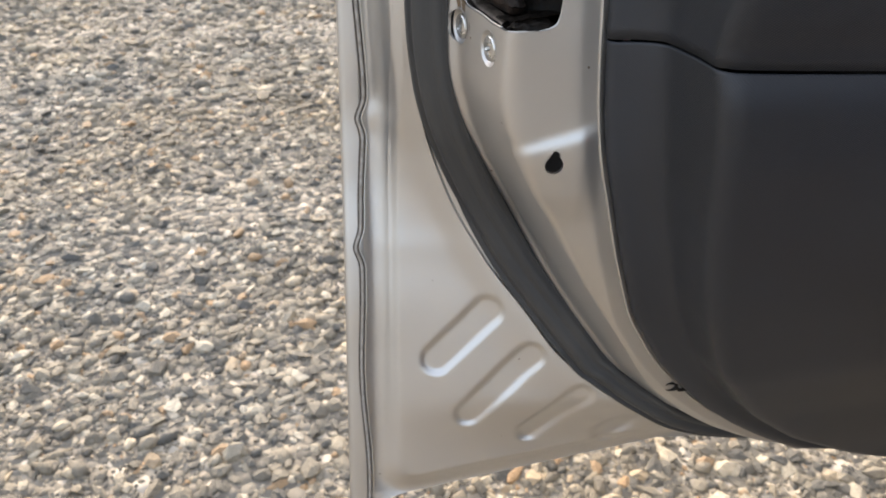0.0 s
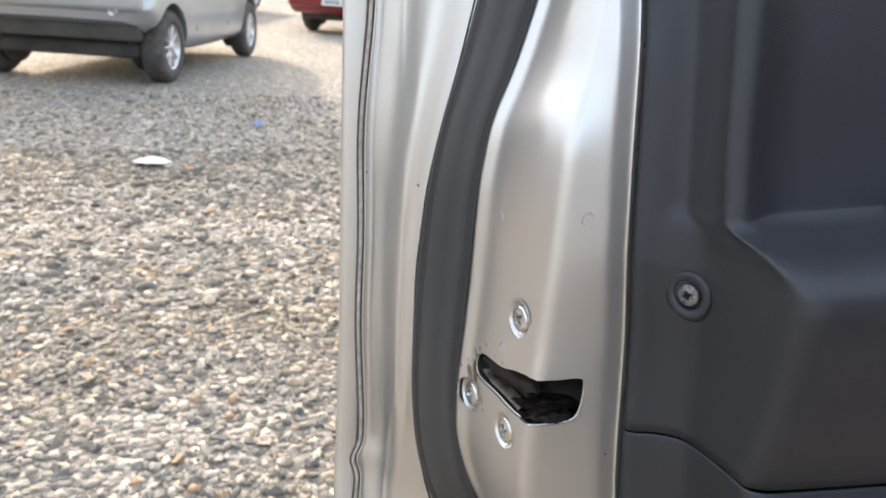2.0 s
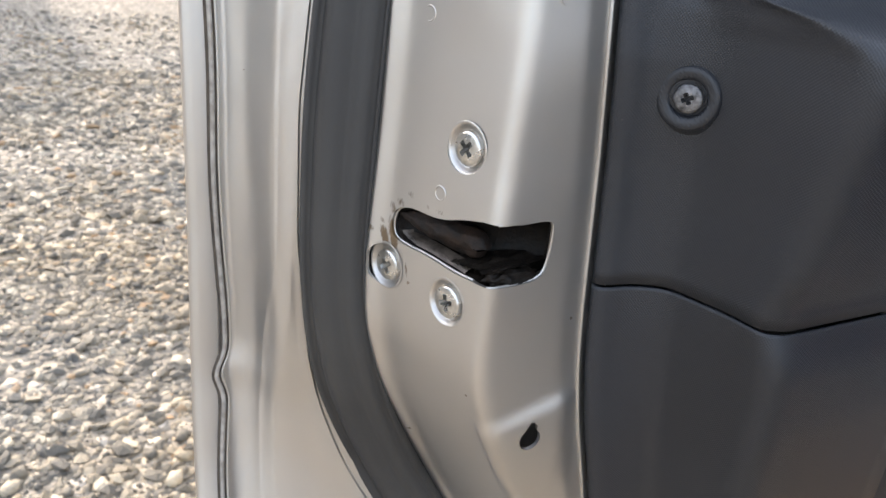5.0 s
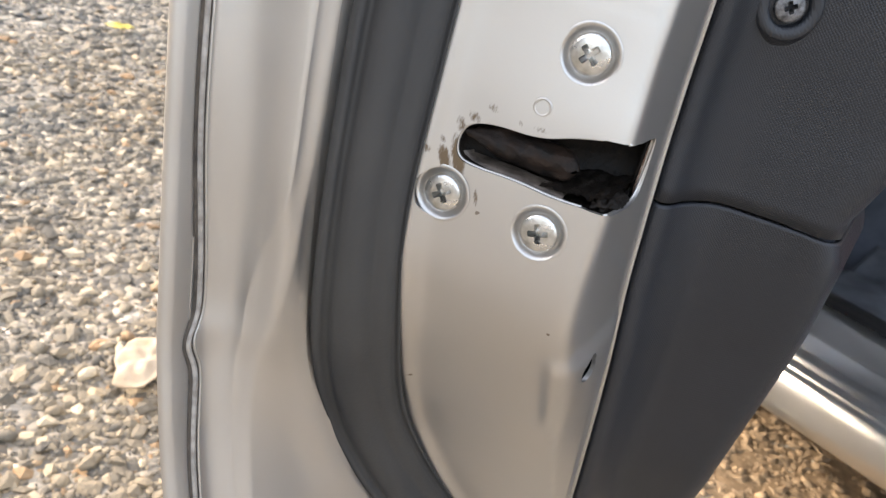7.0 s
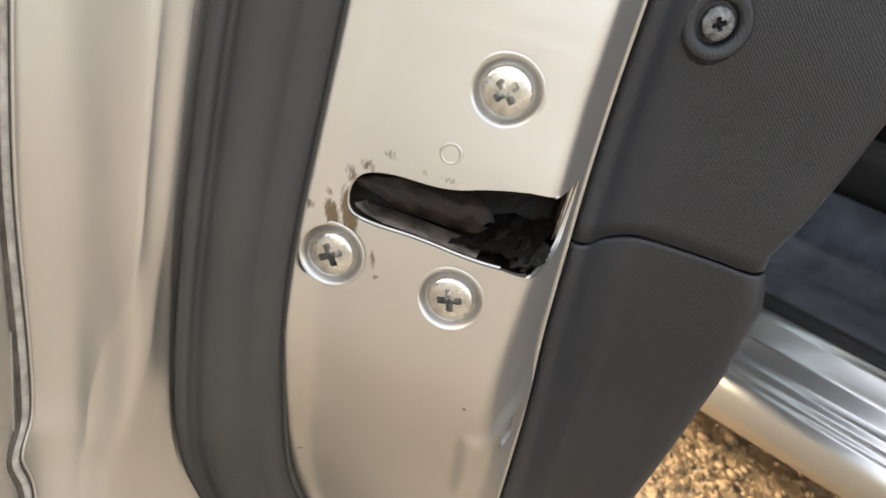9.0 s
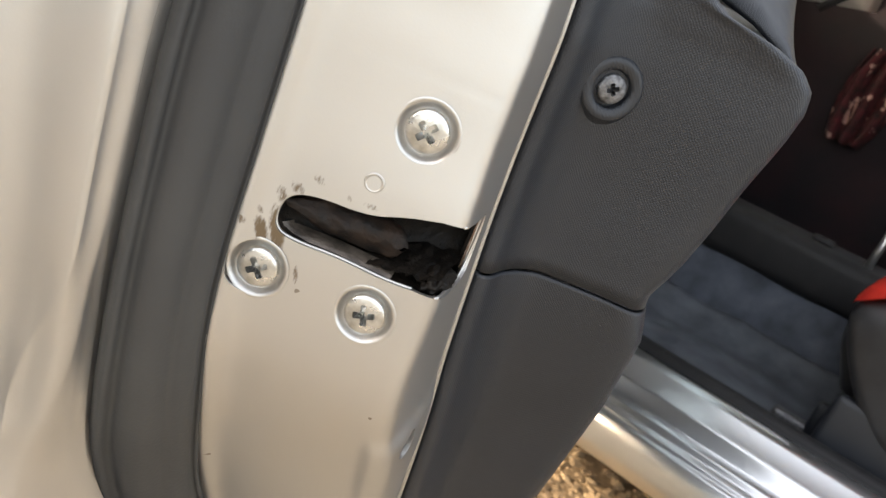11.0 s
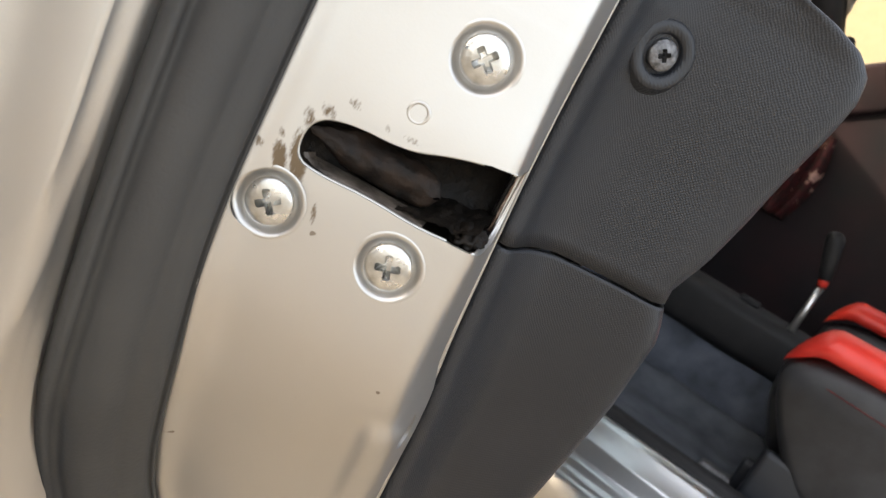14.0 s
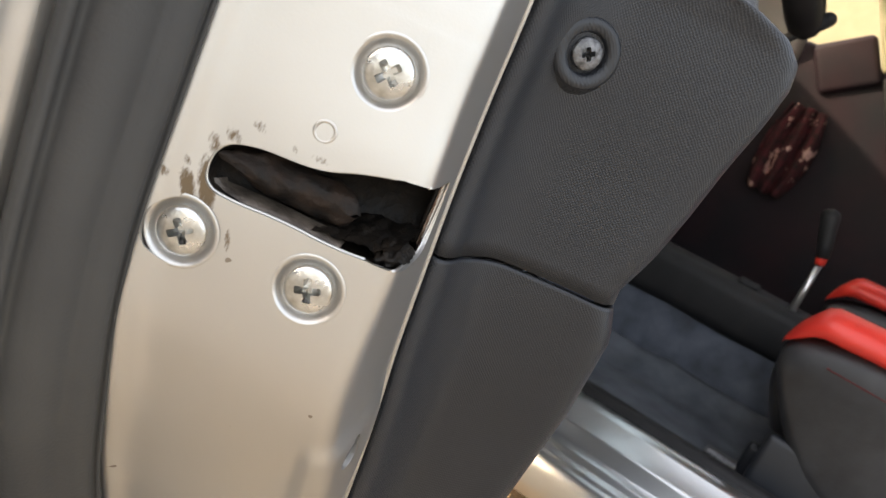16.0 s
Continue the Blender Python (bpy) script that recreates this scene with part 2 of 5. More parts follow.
def part(name, data, mat, parent=None, label="", smooth=True):
    """Links a bmesh or a mesh as one mesh object under a thing or a part."""
    if isinstance(data, bmesh.types.BMesh):
        bmesh.ops.recalc_face_normals(data, faces=data.faces)
        me = bpy.data.meshes.new(name)
        data.to_mesh(me)
        data.free()
        me.polygons.foreach_set("use_smooth", [smooth] * len(me.polygons))
    else:
        me = data
    ob = new(name, me)
    if not me.materials:
        me.materials.append(mat)
    ob.parent = parent
    if label:
        ob["label"] = label
    return ob


def thing(name, label, category, group="", kind="", m=None):
    ob = new(name)
    ob.empty_display_size = 0.05
    if m is not None:
        ob.matrix_basis = m
    return tagged(ob, label, category, group, kind)


def grid_faces(rows, cols, close_c=False, close_r=False):
    f = []
    for i in range(rows if close_r else rows - 1):
        for j in range(cols if close_c else cols - 1):
            a, b = i * cols + j, i * cols + (j + 1) % cols
            c, d = ((i + 1) % rows) * cols + (j + 1) % cols, ((i + 1) % rows) * cols + j
            f.append((a, b, c, d))
    return f


def loft(name, pts, close_c=False, caps=False):
    """A grid mesh from an array rows x columns x 3."""
    pts = np.asarray(pts, float)
    r, c = pts.shape[:2]
    f = grid_faces(r, c, close_c)
    if caps:
        f += [tuple(range(c))[::-1], tuple(range((r - 1) * c, r * c))]
    return mesh_of(name, pts.reshape(-1, 3), f)


def box(bm, centre, size, bevel=0.0, turn=None, seg=2):
    r = bmesh.ops.create_cube(bm, size=1.0)
    vs = r["verts"]
    bmesh.ops.scale(bm, vec=size, verts=vs)
    if bevel:
        es = list({e for v in vs for e in v.link_edges})
        out = bmesh.ops.bevel(bm, geom=es, offset=bevel, segments=seg, affect="EDGES", profile=0.5)
        vs = list({v for f in out["faces"] for v in f.verts} | {v for v in vs if v.is_valid})
    if turn is not None:
        bmesh.ops.transform(bm, matrix=turn, verts=vs)
    bmesh.ops.translate(bm, vec=centre, verts=vs)
    return vs


def tube(bm, a, b, r1, r2=None, seg=20, caps=True):
    a, b = Vector(a), Vector(b)
    m = Matrix.Translation((a + b) / 2) @ (b - a).to_track_quat("Z", "Y").to_matrix().to_4x4()
    return bmesh.ops.create_cone(bm, cap_ends=caps, segments=seg, radius1=r1, radius2=r1 if r2 is None else r2, depth=(b - a).length, matrix=m)["verts"]


def lathe(name, profile, seg=32, caps=True):
    """A body of revolution about z from (radius, height) pairs."""
    pts = [[(r * math.cos(2 * math.pi * k / seg), r * math.sin(2 * math.pi * k / seg), h) for k in range(seg)] for r, h in profile]
    return loft(name, pts, close_c=True, caps=caps)


def blur(a, n):
    """Smooths an array along its first axis."""
    k = np.ones(2 * n + 1) / (2 * n + 1)
    pad = np.concatenate([np.repeat(a[:1], n, 0) * 2 - a[1:n + 1][::-1], a, np.repeat(a[-1:], n, 0) * 2 - a[-n - 1:-1][::-1]])
    flat = pad.reshape(len(pad), -1)
    return np.stack([np.convolve(flat[:, i], k, "valid") for i in range(flat.shape[1])], 1).reshape(a.shape)


def keyed(z, keys):
    """Values interpolated over z from rows (z, value, value...)."""
    k = np.array(keys, float)
    return np.stack([np.interp(z, k[:, 0], k[:, i]) for i in range(1, k.shape[1])], -1)


def cut(me, cutters, name):
    """Cuts closed meshes out of a mesh for good."""
    ob = bpy.data.objects.new(name, me)
    scene.collection.objects.link(ob)
    made = []
    for c in cutters:
        o = bpy.data.objects.new("cutter", c)
        scene.collection.objects.link(o)
        made.append(o)
        md = ob.modifiers.new("cut", "BOOLEAN")
        md.object, md.operation, md.solver = o, "DIFFERENCE", "EXACT"
    out = bpy.data.meshes.new_from_object(ob.evaluated_get(bpy.context.evaluated_depsgraph_get()))
    out.set_sharp_from_angle(angle=radians(38))
    for o in (ob, *made):
        bpy.data.objects.remove(o)
    return out


def rounded(points, step=4):
    """Chaikin-smoothed closed outline."""
    for _ in range(step):
        points = [q for a, b in zip(points, points[1:] + points[:1]) for q in ((a[0] * .75 + b[0] * .25, a[1] * .75 + b[1] * .25), (a[0] * .25 + b[0] * .75, a[1] * .25 + b[1] * .75))]
    return points


# ---- the open car door ----
own = thing("car", "silver hatchback car with its front door standing open", "car", "cars on the gravel")

HEM = [(.375, -.0153, -.0905), (.44, -.033, -.087), (.50, -.050, -.084), (.54, -.060, -.082), (.58, -.072, -.080), (.62, -.085, -.078), (.665, -.095, -.076),
       (.74, -.103, -.074), (.80, -.107, -.074), (.86, -.111, -.074), (.92, -.114, -.074), (.985, -.117, -.074), (1.03, -.117, -.074), (1.12, -.117, -.074)]
ST_O = [(.40, -.010, .42), (.413, -.010, .25), (.427, -.010, .180), (.4355, -.009, .159), (.450, -.007, .133), (.459, -.005, .1255), (.477, -.014, .097), (.503, -.026, .068), (.537, -.040, .044), (.561, -.050, .024), (.597, -.062, .002), (.62, -.067, -.009),
        (.65, -.071, -.020), (.68, -.070, -.028), (.74, -.069, -.036), (.80, -.070, -.037), (.85, -.070, -.033), (.883, -.070, -.027), (.916, -.070, -.019), (.963, -.070, -.010), (1.008, -.070, -.004), (1.12, -.070, .003)]
ST_I = [(.40, .004, .44), (.432, .004, .215), (.446, .004, .178), (.458, .004, .157), (.472, .003, .138), (.504, -.008, .099), (.537, -.021, .075), (.573, -.035, .051), (.611, -.047, .031), (.65, -.046, .010),
        (.68, -.043, -.005), (.71, -.044, -.014), (.74, -.046, -.015), (.80, -.047, -.012), (.858, -.047, -.011), (.891, -.047, -.007), (.922, -.047, .004), (.967, -.047, .015), (1.011, -.047, .021), (1.12, -.047, .026)]
CORNER = [(.40, .026, .44), (.4345, .026, .222), (.453, .026, .182), (.469, .026, .156), (.494, .026, .126), (.513, .0255, .109), (.545, .025, .090), (.57, .025, .074), (.607, .025, .052), (.648, .024, .030), (.68, .024, .014), (.70, .023, .004), (.717, .022, .001),
          (.77, .022, .002), (.80, .019, .005), (.83, .018, .007), (.894, .014, .011), (.92, .006, .019), (.96, .002, .025), (1.03, -.006, .029), (1.12, -.012, .031)]
METAL = [(.40, .028, .46), (.434, .028, .236), (.4495, .028, .207), (.466, .028, .181), (.487, .028, .154), (.509, .028, .133), (.531, .028, .114), (.571, .028, .090), (.618, .028, .075), (.657, .027, .065), (.68, .026, .059), (.71, .023, .055), (.74, .021, .053),
         (.77, .019, .052), (.80, .018, .050), (.839, .018, .045), (.883, .014, .043), (.936, .008, .042), (.988, -.003, .041), (1.036, -.005, .034), (1.12, -.012, .034)]

# heights of the panel's rows, closer together in the lower corner
ZS = [.381]
while ZS[-1] < 1.119:
    q = min(1, max(0, (ZS[-1] - .46) / .18))
    ZS.append(ZS[-1] + (.0009 if .725 < ZS[-1] < .815 else .0008 + .0012 * q * q * (3 - 2 * q)))
ZS = np.array(ZS)
EVEN = np.arange(.380, 1.123, .0020)
hem, sto, sti, cor, met = (keyed(ZS, np.column_stack([EVEN, blur(keyed(EVEN, k), 5)])) for k in (HEM, ST_O, ST_I, CORNER, METAL))
FACE = Matrix.Rotation(radians(90), 4, "X")      # +z of a screw to -y
LEAN = Matrix.Rotation(radians(11), 4, "Z")
SEATS = []
SCREWS = [(-0.0012, 0.0, 0.8002), (-0.0348, -0.009, 0.7398), (0.0017, -0.002, 0.738)]


def foot(y, z):
    """Heights of the door's lower edge: rises from the corner; drop before the hinges added to shade the sill."""
    return z + (0.115 * np.clip(y + .085, 0, .26) - .085 * np.clip((y - .3) / .25, 0, 1)) * np.clip((.47 - z) / .082, 0, 1)


SLOT_Y = [(-.0345, .766), (-.0345, .754), (-.026, .7525), (-.012, .753), (.004, .7515), (.018, .7525), (.040, .7535), (.040, .7765), (.018, .7775), (.003, .774), (-.008, .7695), (-.025, .7695)]
SLOT_X = [(-.03, .7765), (-.03, .7535), (.010, .7515), (.026, .7525), (.0295, .758), (.0305, .774), (.028, .7775), (.013, .7765)]


def inner_panel():
    R = len(ZS)
    seam = hem + np.array([0.002, 0.011])
    # wavy seam line along the hem, with small notches
    wob = .0022 * np.sin(ZS * 21) + .0015 * np.sin(ZS * 47 + 1)
    for zn, d in ((.665, .006), (.579, .005), (.965, -.004)):
        wob -= d * np.exp(-((ZS - zn) / .008) ** 2)
    ch1 = seam + np.stack([np.full(R, -.001), .006 + wob * .5], 1)
    # a shallow valley next to the hem, then a swell towards the seal
    d = sto - ch1
    hi = np.clip((ZS - .59) / .15, 0, 1)[:, None]
    hi = hi * hi * (3 - 2 * hi)
    f1 = ch1 + d * .28 + np.array([-.0012, .0008]) * hi - np.array([.002, 0.0]) * (1 - hi)
    f2 = ch1 + d * .70 + np.array([.0046, -.0040]) * hi - np.array([.003, 0.0]) * (1 - hi)
    under = sto + (sti - sto) * .25 + np.array([0.0, .006]) + np.array([-.004, .004]) * hi
    bead = sti + np.array([.0028, -.0016])
    face1 = sti + np.array([.0085, .0040])
    face2 = face1 + (cor - face1) * .6
    ridge = met - np.array([.0, .012])
    ridge[:, 0] += .0010 + .0008 * np.clip((ZS - .7) / .05, 0, 1)
    deep = met + np.array([-.012, .03])
    f3 = ch1 + d * .90 + np.array([-.0024, -.0007]) * hi
    sto_in = sto + np.array([-.0030, .0030]) * hi
    upper = np.clip((ZS - .835) / .07, 0, 1)[:, None]
    face2 = face2 + np.array([.001, -.0042]) * upper
    met2 = met + np.array([-.001, .006])
    ctrl = np.stack([seam, ch1, f1, f2, f3, sto_in, under, sti, bead, face1, face2, cor, (cor + ridge) / 2, ridge, met, met2, deep], 1)
    counts = [4, 32, 70, 46, 26, 6, 6, 5, 9, 22, 22, 14, 10, 10, 6, 3]
    cols = []
    for k, n in enumerate(counts):
        for q in range(n):
            cols.append(ctrl[:, k] * (1 - q / n) + ctrl[:, k + 1] * (q / n))
    cols.append(ctrl[:, -1])
    xy = np.stack(cols, 1)
    # round the folds
    for _ in range(3):
        xy[:, 1:-1] = xy[:, 1:-1] * .5 + (xy[:, :-2] + xy[:, 2:]) * .25
    for _ in range(220):
        xy[:, 9:174] = xy[:, 9:174] * .5 + (xy[:, 8:173] + xy[:, 10:175]) * .25
    for _ in range(8):
        xy[:, 194:238] = xy[:, 194:238] * .5 + (xy[:, 193:237] + xy[:, 195:239]) * .25
    for _ in range(15):
        xy[:, 218:268] = xy[:, 218:268] * .5 + (xy[:, 217:267] + xy[:, 219:269]) * .25
    xy = blur(xy, 2)
    zz = np.broadcast_to(ZS[:, None], xy.shape[:2])
    edge = np.clip((225 - np.arange(xy.shape[1])) / 40, 0, 1)
    pts = np.concatenate([xy, (zz + (foot(xy[..., 1], zz) - zz) * edge)[..., None]], 2)
    # surface normals
    du = np.gradient(pts, axis=1)
    dv = np.gradient(pts, axis=0)
    nrm = np.cross(du, dv)
    nrm /= np.linalg.norm(nrm, axis=2, keepdims=True) + 1e-9
    nrm *= np.where(nrm[..., :1] * 0.5 - nrm[..., 1:2] < 0, -1, 1)
    lift = np.zeros(pts.shape[:2])
    # soft dents along the edge
    col = np.arange(pts.shape[1])
    dent = np.array([[noise.noise((float(z) * 16, float(c) * .028, 3.0)) + .5 * noise.noise((float(z) * 34, float(c) * .019, 9.0)) for c in col[:178]] for z in ZS[::4]])
    dent = np.stack([np.interp(ZS, ZS[::4], dent[:, c]) for c in range(178)], 1)
    fade = np.clip(np.minimum(col[:178] - 4, 166 - col[:178]) / 26, 0, 1)
    lift[:, :178] += .0005 * dent * fade * np.clip((ZS - .6) / .08, 0, 1)[:, None]
    # dished seats round the latch screws
    for s in SCREWS:
        r = np.hypot(pts[..., 0] - s[0], pts[..., 2] - s[2])
        near = np.abs(pts[..., 1] - s[1]) < .02
        k = np.unravel_index(np.argmin(np.where(near, r, 9)), r.shape)
        SEATS.append((pts[k] - np.array([s[0], 0, s[2]])) * np.array([0, 1, 0]) + np.array([s[0], 0, s[2]]))
    # pressed slots in the lower corner
    for (y0, z0), (y1, z1), w in (((-.021, .496), (.017, .532), .0125), ((.001, .453), (.047, .499), .0115), ((.047, .433), (.083, .468), .0105), ((.109, .424), (.131, .444), .0110)):
        a, b = np.array([y0, z0]), np.array([y1, z1])
        p = pts[..., 1:]
        t = np.clip(((p - a) @ (b - a)) / ((b - a) @ (b - a)), 0, 1)
        dist = np.linalg.norm(p - (a + t[..., None] * (b - a)), axis=2)
        zone = np.arange(pts.shape[1])[None, :] < 184
        u = np.clip((w + .0008 - dist) / .0058, 0, 1)
        lift -= np.where(zone, .0021 * u * u * (3 - 2 * u), 0)
    # raised border along the hem and the foot, a recessed field inside it
    ey = pts[..., 1] - hem[:, None, 1] - .030
    ez = pts[..., 2] - (.381 + .115 * (pts[..., 1] + .085)) - .010
    q = np.minimum(ey, ez)
    both = (ey < .02) & (ez < .02)
    q = np.where(both, .02 - np.hypot(.02 - ey, .02 - ez), q)
    low = .4 + .6 * np.clip((.80 - pts[..., 2]) / .12, 0, 1)
    t = np.clip(q / .0075, 0, 1)
    zone = np.arange(pts.shape[1])[None, :] < 170
    lift += np.where(zone, low * .0030 * t * t * (3 - 2 * t), 0)
    # a channel between the seam and the field
    lift -= np.where(zone, low * .0036 * np.clip(1 - ((q + .0085) / .0085) ** 2, 0, 1), 0)
    # shallow step above the keyhole
    inn = np.clip((pts[..., 0] - .015) / .004, 0, 1) * np.clip((.058 - pts[..., 1]) / .012, 0, 1)
    lift += inn * .0021 * np.clip((.690 + .25 * (pts[..., 1] - .01) - pts[..., 2]) / .006, 0, 1) * np.clip((pts[..., 2] - .64) / .02, 0, 1)
    for _ in range(1):
        lift[:, 1:-1] = lift[:, 1:-1] * .5 + (lift[:, :-2] + lift[:, 2:]) * .25
        lift[1:-1] = lift[1:-1] * .5 + (lift[:-2] + lift[2:]) * .25
    pts = pts + nrm * lift[..., None]
    back = pts - nrm * .0018
    # signed distance to the rims of the openings, negative inside
    away = np.full(pts.shape[:2], 1.0)
    key = [(.0305 + .0052 * math.cos(a), .6795 + .0052 * math.sin(a)) for a in np.linspace(radians(125), radians(415), 22)] + [(.0335, .6875), (.0300, .6880)]
    for outline, axis, lo, hi_ in ((rounded(SLOT_Y, 3), 1, -.03, .012), (rounded(SLOT_X, 3), 0, .0135, .04), (key, 0, .005, .05)):
        inside = (pts[..., axis] > lo) & (pts[..., axis] < hi_) & (pts[..., 2] > .66) & (pts[..., 2] < .80)
        away[inside] = np.minimum(away[inside], outline_distance(pts[inside][:, [1 - axis, 2]], outline))
    for q in SEATS:
        n_ = np.array((LEAN @ FACE).to_3x3() @ Vector((0, 0, 1)))
        rel = pts - q
        up = rel @ n_
        away = np.where(np.abs(up) < .01, np.minimum(away, np.linalg.norm(rel - up[..., None] * n_, axis=2) - .0097), away)
    return pierced("inner_panel", pts, back, away)


def outline_distance(p, outline):
    """Signed distance of points to a closed outline, negative inside."""
    o = np.array(outline)
    e = np.roll(o, -1, 0) - o
    near, odd = np.full(len(p), 9.0), np.zeros(len(p), bool)
    for a, d in zip(o, e):
        w = p - a
        t = np.clip((w @ d) / max(d @ d, 1e-12), 0, 1)
        near = np.minimum(near, np.linalg.norm(w - t[:, None] * d, axis=1))
        spans = (a[1] > p[:, 1]) != (a[1] + d[1] > p[:, 1])
        odd ^= spans & (p[:, 0] < a[0] + d[0] * (p[:, 1] - a[1]) / (d[1] if abs(d[1]) > 1e-12 else 1e-12))
    return np.where(odd, -near, near)


def pierced(name, front, back, away):
    """A sheet of some thickness with the parts cut away where the distance is negative."""
    R, C = away.shape
    n = R * C
    f = np.array(grid_faces(R, C))
    dist = away.ravel()
    pos = dist[f] > 0
    whole = f[pos.all(1)]
    V = [front.reshape(-1, 3), back.reshape(-1, 3)]
    extra, seen, faces = [], {}, []
    both = np.concatenate(V)

    def crossing(a, b):
        k = (min(a, b), max(a, b))
        if k not in seen:
            t = dist[k[0]] / (dist[k[0]] - dist[k[1]])
            seen[k] = 2 * n + len(extra)
            extra.append(both[k[0]] * (1 - t) + both[k[1]] * t)
            extra.append(both[n + k[0]] * (1 - t) + both[n + k[1]] * t)
        return seen[k]

    for q, s in zip(f[pos.any(1) & ~pos.all(1)], pos[pos.any(1) & ~pos.all(1)]):
        rim, poly, under = [], [], []
        for k in range(4):
            a, b = int(q[k]), int(q[(k + 1) % 4])
            if s[k]:
                poly.append(a)
                under.append(n + a)
            if s[k] != s[(k + 1) % 4]:
                c = crossing(a, b)
                poly.append(c)
                under.append(c + 1)
                rim.append(c)
        faces += [tuple(poly), tuple(under[::-1])]
        if len(rim) == 2:
            faces.append((rim[0], rim[1], rim[1] + 1, rim[0] + 1))
    faces += [tuple(q) for q in whole] + [tuple(n + i for i in q[::-1]) for q in whole]
    ring = [j for j in range(C)] + [i * C + C - 1 for i in range(1, R)] + [(R - 1) * C + j for j in range(C - 2, -1, -1)] + [i * C for i in range(R - 2, 0, -1)]
    for a, b in zip(ring, ring[1:] + ring[:1]):
        faces.append((b, a, n + a, n + b))
    me = mesh_of(name, np.concatenate([both, np.array(extra)]), faces)
    me.set_sharp_from_angle(angle=radians(38))
    return me


def outer_skin():
    """The outside sheet of the door, folded over at its rear edge."""
    rows = []
    for (x, y), z in zip(hem[::3], ZS[::3]):
        prof = [(x + .0015, y + .011), (x + .0025, y + .003), (x + .0015, y), (x - .001, y - .0012), (x - .004, y + .001), (x - .006, y + .02), (x - .012, y + .2), (x - .016, y + .55), (x - .010, y + 1.17)]
        rows.append([(a, b, float(foot(np.array(b), np.array(z)))) for a, b in prof])
    return loft("outer_skin", rows)


door = part("door", outer_skin(), SILVER, own, "open silver car door with rubber seal and black trim")
panel = part("inner_panel", inner_panel(), PANEL_PAINT, door, "pressed silver inner panel with latch opening")


def slot_rim():
    """The rolled bright edge of the latch opening, laid on the cut panel."""
    tree = BVHTree.FromPolygons([v.co for v in panel.data.vertices], [tuple(p.vertices) for p in panel.data.polygons])
    for pts in ([(x, -.006 + .2 * (x + .03), z) for x, z in rounded(SLOT_Y, 3) if x < .013], [(.0205, y, z) for y, z in rounded(SLOT_X, 3) if y > .0]):
        # start the open run at its widest gap
        gaps = [(Vector(a) - Vector(b)).length for a, b in zip(pts, pts[1:] + pts[:1])]
        k = gaps.index(max(gaps)) + 1
        path = [tree.find_nearest(Vector(p))[0] for p in pts[k:] + pts[:k]]
        rows = []
        for i, p in enumerate(path):
            t = (path[min(i + 1, len(path) - 1)] - path[max(i - 1, 0)]).normalized()
            a = t.cross(Vector((.3, -1, .1))).normalized()
            b = t.cross(a)
            rows.append([p + a * .0005 * math.cos(q) + b * .0005 * math.sin(q) for q in np.linspace(0, 6.283, 8, endpoint=False)])
        part("slot_rim", loft("slot_rim", rows, close_c=True, caps=True), SILVER, door, "bright worn edge of the latch opening")


slot_rim()


def seam_run(name, section):
    """A thin strip that follows the wavy seam along the hem; section gives its outline across and up."""
    rows = []
    for i in range(0, len(ZS)):
        z = ZS[i]
        wob = .0018 * math.sin(z * 21) + .001 * math.sin(z * 47 + 1)
        for zn, d in ((.665, .004), (.579, .004), (.965, -.003)):
            wob -= d * math.exp(-((z - zn) / .008) ** 2)
        x, y = hem[i][0] + .0018, hem[i][1] + .0115 + wob
        rows.append([(x + h, y + w, z) for w, h in section])
    return loft(name, rows, close_c=True, caps=True)


def edge_lip():
    """The turned metal edge where the door card meets the panel."""
    rows = []
    for i in range(0, len(ZS), 2):
        x, y = met[i] + np.array([.0006, -.0012])
        rows.append([(x + .0009 * math.cos(a), y + .0009 * math.sin(a), ZS[i]) for a in np.linspace(0, 6.283, 8, endpoint=False)])
    return loft("edge_lip", rows, close_c=True, caps=True)


part("edge_lip", edge_lip(), SILVER, door, "thin turned metal edge")
part("seam_groove", seam_run("seam_groove", ((-.0024, -.001), (-.0021, .0007), (.0021, .0007), (.0024, -.001))), SEAM_DARK, door, "dark brown lines along the hem seam")
part("seam_bead", seam_run("seam_bead", ((-.0012, 0), (-.0010, .0012), (-.0004, .0017), (.0004, .0017), (.0010, .0012), (.0012, 0), (0, -.002))), SEALER, door, "grey sealer bead along the hem")
part("seam_lip", seam_run("seam_lip", ((.0019, 0), (.0021, .0011), (.0026, .0014), (.0032, .0011), (.0036, 0), (.0026, -.002))), SILVER, door, "thin folded lip beside the hem seam")


